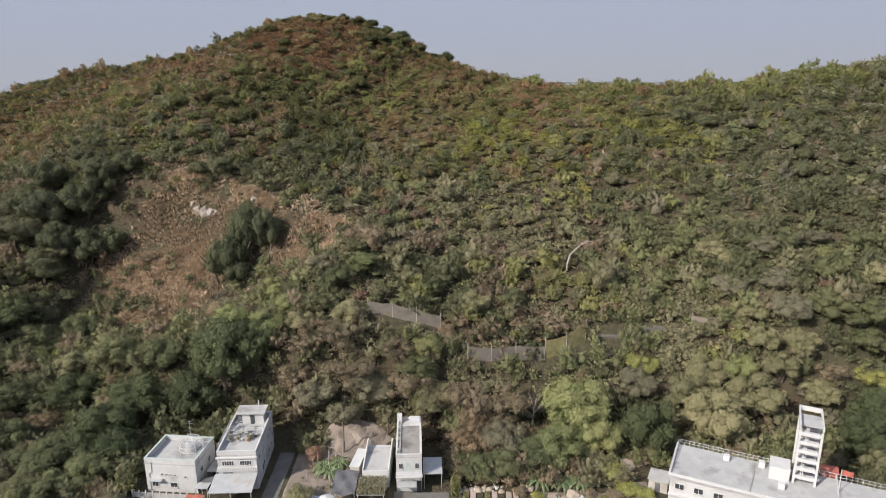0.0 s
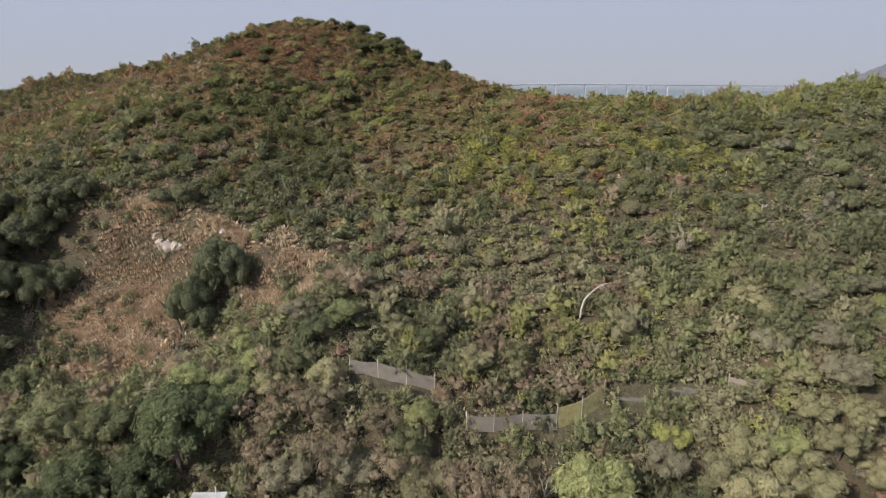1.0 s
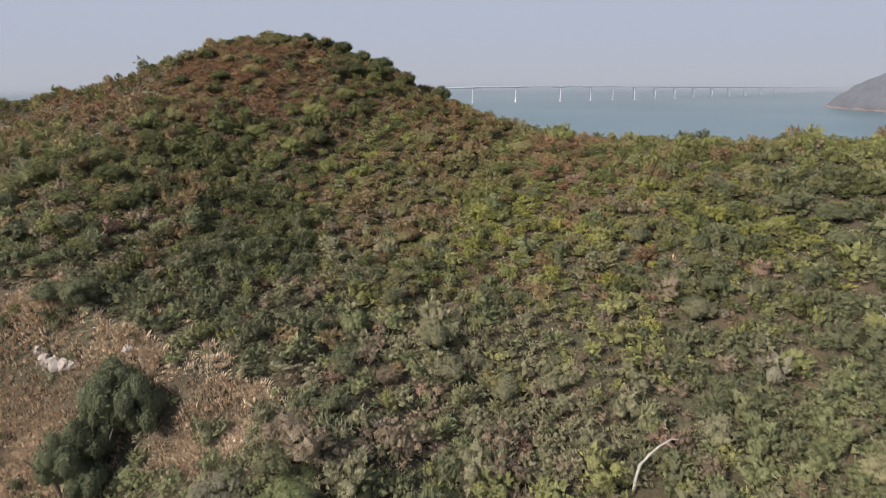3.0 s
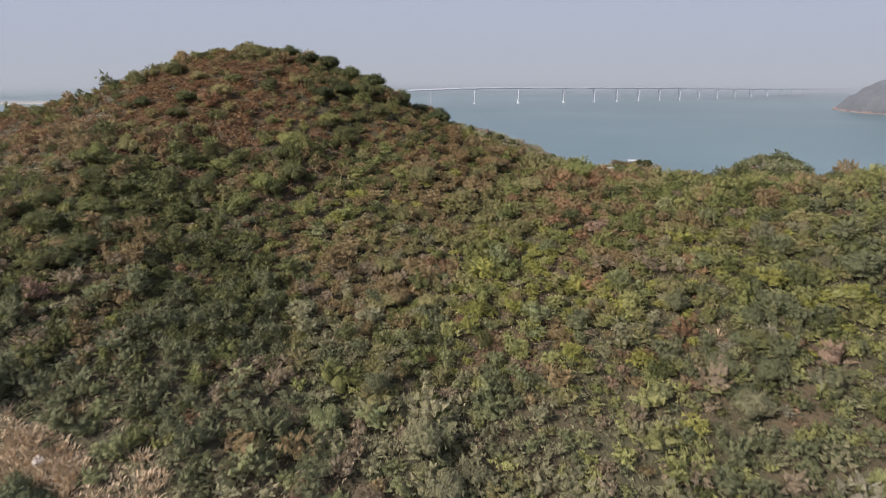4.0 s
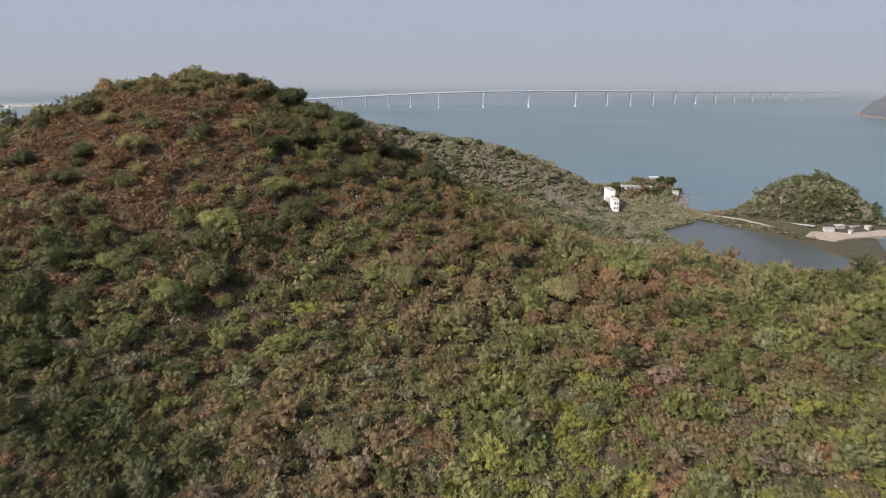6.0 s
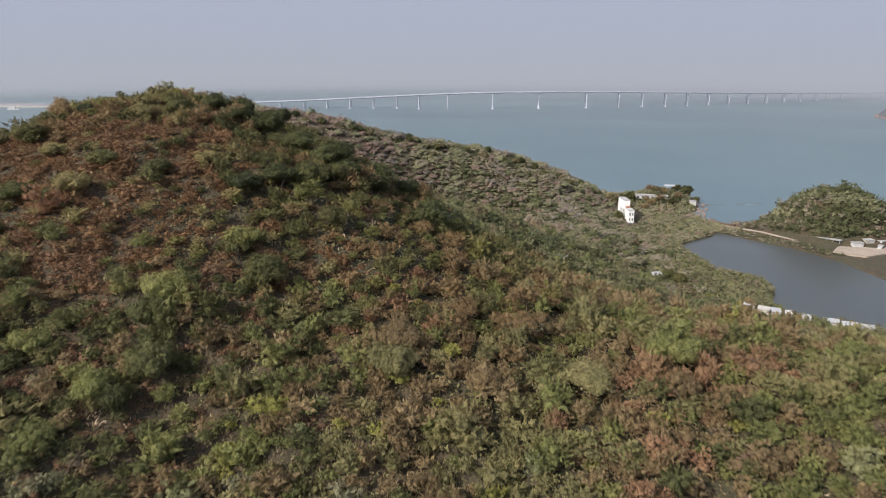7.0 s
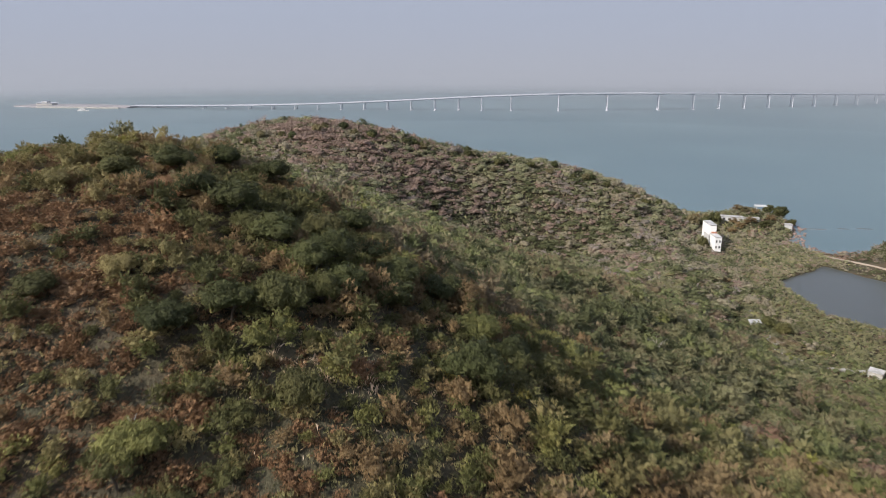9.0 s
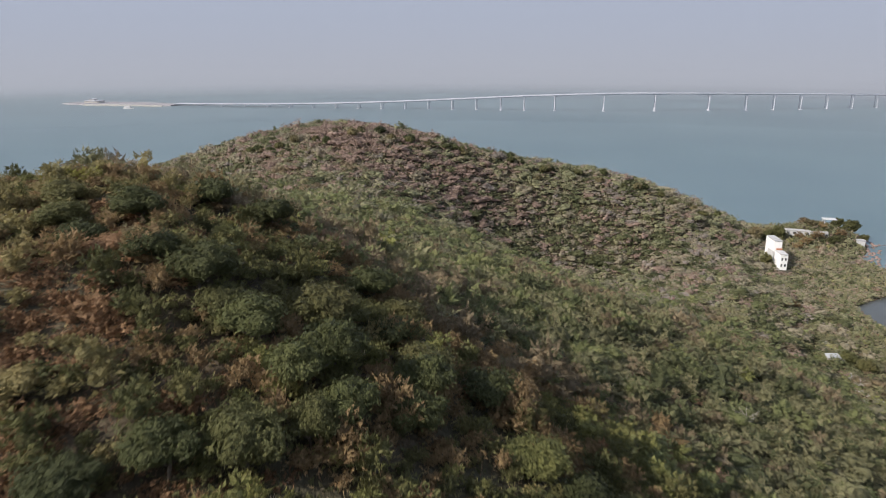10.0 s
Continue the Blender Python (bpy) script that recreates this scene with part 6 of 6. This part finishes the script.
for k in range(520):
    x, y = rng.uniform(160, 232), rng.uniform(614, 700)
    d = float(inland(np.array([x]), np.array([y]))[0])
    if not -6 < d < 5:
        continue
    bm = bmesh.new()
    bmesh.ops.create_icosphere(bm, subdivisions=1, radius=rng.uniform(0.5, 1.4))
    for v in bm.verts:
        v.co *= 1 + 0.4 * noise.noise(v.co * 1.3 + Vector((k, 0, 0)))
        v.co.z *= 0.6
    b = tagged(part("shore_rock", bm, ROCK), "weathered reddish rock on the shore", "rock", "rocks along the shore")
    b.location = (x, y, max(float(height(x, y)), 0) + 0.2)


def strip_along(name, label, cat, pts, width, thick, lift, mat):
    """A path of separate slabs along a line over the ground."""
    t = thing(name, label, cat, kind="structure")
    for a, b in zip(pts, pts[1:]):
        A, B = Vector((*a, 0)), Vector((*b, 0))
        n = max(1, round((B - A).length / 6))
        for k in range(n):
            p, q = A.lerp(B, k / n), A.lerp(B, (k + 1) / n)
            s = Vector((-(q - p).y, (q - p).x, 0)).normalized() * width / 2
            bm = bmesh.new()
            zs = [max(float(height(c.x, c.y)), 0.4) + lift for c in (p, q)]
            top = [bm.verts.new((c.x, c.y, z)) for c, z in ((p - s, zs[0]), (q - s, zs[1]), (q + s, zs[1]), (p + s, zs[0]))]
            low = [bm.verts.new(v.co - Vector((0, 0, thick))) for v in top]
            bm.faces.new(top), bm.faces.new(low[::-1])
            for j in range(4):
                bm.faces.new((top[j], low[j], low[(j + 1) % 4], top[(j + 1) % 4]))
            part("slab", bm, mat, t)
    return t


strip_along("causeway_path", "pale earth path along the causeway between lagoon and sea", "path", [(166, 648), (166, 630), (171, 612), (180, 602), (190, 592), (199, 578), (207, 566)], 1.7, 1.0, 0.45, SAND)
strip_along("shore_path", "pale concrete footpath through the mangrove scrub", "path", [(119, 630), (113, 612), (107, 580), (102, 548), (105, 525), (107, 500), (104, 470), (112, 455), (132, 452)], 2.2, 0.8, 0.7, CONCRETE)
x, y = scatter(168, 216, 600, 622, 1.2, lambda x, y: inland(x, y) > 2)
spread_stuff("dry_grass", "reddish dry grass on the causeway bank", "grass", [tuft(rng, 16, 1.0) for _ in range(3)], np.stack([x, y, height(x, y), rng.uniform(0.7, 1.2, len(x)), rng.uniform(0.7, 1, len(x)), rng.uniform(0, 6, len(x))], 1), [LEAF["bracken"]])
x, y = scatter(163, 222, 540, 606, 1.9, lambda x, y: (inland(x, y) > 1) & (inland(x, y) < 16))
plant("far", x, y, 2, 14, 0.3, (0.8, 1.4), (0.5, 0.8))
wharf = thing("covered_jetty", "long narrow jetty with a pale sheet roof by the lagoon", "jetty", at=pose(208.5, 578, 0.8, 0, 0, -42))
part("deck", boxes((0, 0, -1.5, 26, 3.5, 0.6)), CONCRETE, wharf)
part("roof", boxes((-0.3, -0.3, 3.1, 26.3, 3.8, 3.35)), SHEET, wharf)
for k in range(8):
    for y in (0.2, 3.3):
        part("post", boxes((0.5 + k * 3.55, y - 0.12, 0.6, 0.74 + k * 3.55, y + 0.12, 3.1)), STEEL, wharf)
yard = thing("stone_yard", "pale gravelled yard at the foot of the islet", "yard", kind="structure")
bm = bmesh.new()
top = [(224, 556), (240, 566), (262, 566), (280, 562), (266, 549), (246, 544), (230, 536), (216, 545)]
vs = [bm.verts.new((px, py, 1.7)) for px, py in top]
ws = [bm.verts.new((px, py, -1.0)) for px, py in top]
bm.faces.new(vs[::-1])
for k in range(len(top)):
    bm.faces.new((vs[k], ws[k], ws[(k + 1) % len(top)], vs[(k + 1) % len(top)]))
bmesh.ops.recalc_face_normals(bm, faces=bm.faces[:])
part("slab", bm, SAND, yard)
for k, (x, y, w, d, h) in enumerate(((233, 556, 6, 3, 2.4), (243, 560, 5, 4, 3.0), (252, 561, 7, 3, 2.2), (262, 560, 4, 3, 2.6), (247, 552, 4, 2, 1.6))):
    s = thing("yard_shed", "low pale shed on the gravelled yard", "shed", "sheds on the yard", at=pose(x, y, 1.7, 0, 0, 12 * k))
    part("body", boxes((0, 0, 0, w, d, h)), CONCRETE if k % 2 else WHITEWASH, s)
    part("roof", boxes((-0.3, -0.3, h, w + 0.3, d + 0.3, h + 0.2)), ROOFING if k % 2 else SHEET, s)
for k, (x, y, w, d, a, mat) in enumerate(((131, 455, 5, 3, -38, ROOFING), (136, 451, 5, 3, -30, CONCRETE), (141, 448, 4, 3.5, -12, SHEET), (146, 446.5, 3, 2, -20, WHITE), (151, 442.5, 4, 3, -25, ROOFING), (158, 438, 6, 3.2, -22, SHEET), (164, 434, 6, 3.6, -14, SHEET), (170, 431.5, 5, 3, -20, ROOFING), (103, 497, 5, 3, 10, SHEET), (52, 520, 4, 3, 25, CUTTING))):
    x, y = x - 2.5, y - 6
    z = max(float(height(x, y)), 0.4)
    s = thing("waterside_shed", "low waterside shed with a pale sheet roof" if mat is not CUTTING else "lone hillside hut with a brown roof", "shed", "sheds by the lagoon", at=pose(x, y, z, 0, 0, a))
    part("wall", boxes((0.2, 0.2, -1.5, w - 0.2, d - 0.2, 2.4)), CONCRETE, s)
    bm = bmesh.new()
    box(bm, 0, 0, 2.4, w, d, 2.55)
    for v in bm.verts:
        if v.co.y > d / 2:
            v.co.z += 0.7
    part("roof", bm, mat, s)
for x, y, l in ((196, 678, 14), (214, 681, 9), (228, 683, 12)):
    bm = bmesh.new()
    bmesh.ops.create_icosphere(bm, subdivisions=2, radius=1)
    for v in bm.verts:
        v.co = Vector((v.co.x * l / 2, v.co.y * 0.9, v.co.z * 0.28)) * (1 + 0.3 * noise.noise(v.co * 2 + Vector((x, 0, 0))))
    b = tagged(part("reef", bm, WETROCK), "low pale reef awash off the point", "reef", "reefs off the point")
    b.location = (x, y, 0.0)

# dark crowns that stand out along the crest of the far hill
CREST = [(-169, 588), (-158, 589), (-139, 590), (-125, 597), (-113, 603), (-98, 606), (-80, 614), (-62, 628), (-43, 638), (-26, 636), (-9, 642), (13, 650), (37, 646), (57, 646), (81, 652)]
for cx, cy in CREST:
    for k in range(3):
        tree(("dark", "deep", "dusk")[k], cx + rng.uniform(-9, 9), cy + rng.uniform(-7, 7), rng.uniform(2.2, 3.8), rng.uniform(4, 6.5), "broad", group="trees along the far crest")

# ---- the headland across the water ----
bm = bmesh.new()
bmesh.ops.create_grid(bm, x_segments=90, y_segments=70, size=0.5)
for v in bm.verts:
    x, y = v.co.x * 620, v.co.y * 420
    r = math.hypot(x / 290, y / 190)
    h = 96 * max(0.0, 1 - r * r) ** 0.8 * (1 + 0.18 * noise.noise(Vector((x, y, 0)) * 0.012)) + (4 * noise.noise(Vector((x, y, 5)) * 0.09) + 3 * noise.noise(Vector((x, y, 9)) * 0.22)) * (r < 0.97)
    v.co = Vector((x, y, h - 3 if r >= 1 else h + 1.5))
cape_hill = thing("headland", "wooded headland across the water with a pale rocky foot", "hill", kind="structure", at=pose(1056, 1450, 0))
# woodland greyed and blued in its colour to imitate haze
part("slope", bm, surface("hazed_woodland", (0.058, 0.06, 0.07), (0.09, 0.09, 0.1), 0.03, 0.95, 0.12, 0.9), cape_hill)
bm = bmesh.new()
for k in range(140):
    a = k / 140 * math.tau
    p = Vector((math.cos(a) * 288, math.sin(a) * 189, 0.5))
    m = Matrix.Translation(p) @ Matrix.Diagonal((rng.uniform(6, 11), rng.uniform(4, 8), rng.uniform(1.5, 4), 1))
    bmesh.ops.create_icosphere(bm, subdivisions=1, radius=1, matrix=m)
tagged(part("shore_rocks", bm, ROCK, cape_hill, "pale rocky shoreline"), kind="stuff")

# ---- the sea bridge and its landfall island ----


def bridge_y(x):
    return 1622 + (0.17 * x + 0.00029 * x * x if x > 0 else 0.03 * x)


def bridge_z(x):
    return 2.5 + 30.5 * math.exp(-(((x - 120) / (480 if x < 120 else 900)) ** 2)) + 1.5


bridge = thing("sea_bridge", "long pale concrete road bridge on paired slim piers", "bridge")
STOPS = [-856, -800, -746, -694, -644, -594, -544, -494, -445, -396, -347, -298, -249, -200, -151, -104, -44, 51, 150, 256, 331]
while STOPS[-1] < 3000:
    STOPS.append(STOPS[-1] + (57 if STOPS[-1] < 900 else 48))
unit = {}
for a, b in zip(STOPS, STOPS[1:]):
    pts = [(x, bridge_y(x), bridge_z(x)) for x in np.linspace(a, b, 4)]
    long_span = 40 < a < 300 or a == -44
    bm = bmesh.new()
    rows = []
    for k, (x, y, z) in enumerate(pts):
        deep = (3.6 if k in (0, 3) else 2.0) if long_span else 2.2
        rows.append([bm.verts.new((x, y + w, z + h)) for w, h in ((-10, 0), (-10, -0.7), (-6, -deep), (6, -deep), (10, -0.7), (10, 0))])
    for p, q in zip(rows, rows[1:]):
        for j in range(6):
            bm.faces.new((p[j], p[(j + 1) % 6], q[(j + 1) % 6], q[j]))
    bm.faces.new(rows[0][::-1]), bm.faces.new(rows[-1])
    bmesh.ops.recalc_face_normals(bm, faces=bm.faces[:])
    span = part("span", bm, DECKING, bridge)
    for w in (-9.8, 9.8):
        part("parapet", tube(bmesh.new(), [(x, y + w, z + 0.4) for x, y, z in pts], [0.4] * 4, 4), DECKING, span)
for x in STOPS[1:]:
    z = bridge_z(x)
    for w in (-7.5, 7.5):
        y = bridge_y(x) + w
        big = 40 < x < 300
        bm = tube(bmesh.new(), [(x, y, -2), (x, y, z - 4.0), (x, y, z - 1.4)], [1.25 if big else 0.95, 1.15 if big else 0.85, 1.7], 8)
        part("pier", bm, DECKING, bridge)
    part("pile_cap", boxes((x - 2.4, bridge_y(x) - 12, -1, x + 2.4, bridge_y(x) + 12, 0.7 if 40 < x < 300 else 0.4), bevel=0.2), DECKING, bridge)
island = thing("landfall_island", "flat reclaimed island where the bridge comes down", "island", at=pose(-856, 1596, 0))
bm = bmesh.new()
outline = [(0, -20), (0, 20), (-90, 44), (-200, 48), (-262, 30), (-270, -12), (-200, -34), (-90, -34)]
vs = [bm.verts.new((px, py, 2.4)) for px, py in outline]
ws = [bm.verts.new((px * 1.02, py * 1.1, -2)) for px, py in outline]
bm.faces.new(vs)
for k in range(len(outline)):
    bm.faces.new((vs[k], ws[k], ws[(k + 1) % len(outline)], vs[(k + 1) % len(outline)]))
bmesh.ops.recalc_face_normals(bm, faces=bm.faces[:])
part("land", bm, surface("reclaimed_ground", (0.2, 0.19, 0.2), (0.27, 0.25, 0.26), 0.02, 0.9, 0.1, 0.2), island)
part("sea_wall", boxes((-200, -37, -2, -10, -33, 3.0)), CONCRETE, island)
for k, (x, y, w, d, h) in enumerate(((-226, 0, 36, 20, 4.5), (-216, 4, 12, 12, 8))):
    b = thing("terminal_block", "low pale building on the reclaimed island", "building", "buildings on the island", at=pose(-856 + x, 1596 + y, 2.4))
    part("body", boxes((0, 0, -1, w, d, h)), CONCRETE, b)
    part("roof", boxes((-1, -1, h, w + 1, d + 1, h + 0.8)), DECKING, b)
boat = thing("ferry", "small white ferry under way near the island", "boat", at=pose(-905, 1500, 0, 0, 0, 4))
bm = bmesh.new()
box(bm, -11, -2.6, -0.6, 11, 2.6, 2.2)
for v in bm.verts:
    if v.co.x > 5:
        v.co.y *= 0.25
        v.co.x += 1.5 if v.co.z > 0 else 0
part("hull", bm, WHITE, boat)
part("cabin", boxes((-8, -2.2, 2.2, 5, 2.2, 4.6), bevel=0.2), WHITE, boat)
part("bridge_house", boxes((0, -1.6, 4.6, 4, 1.6, 6.6), bevel=0.2), WHITE, boat)
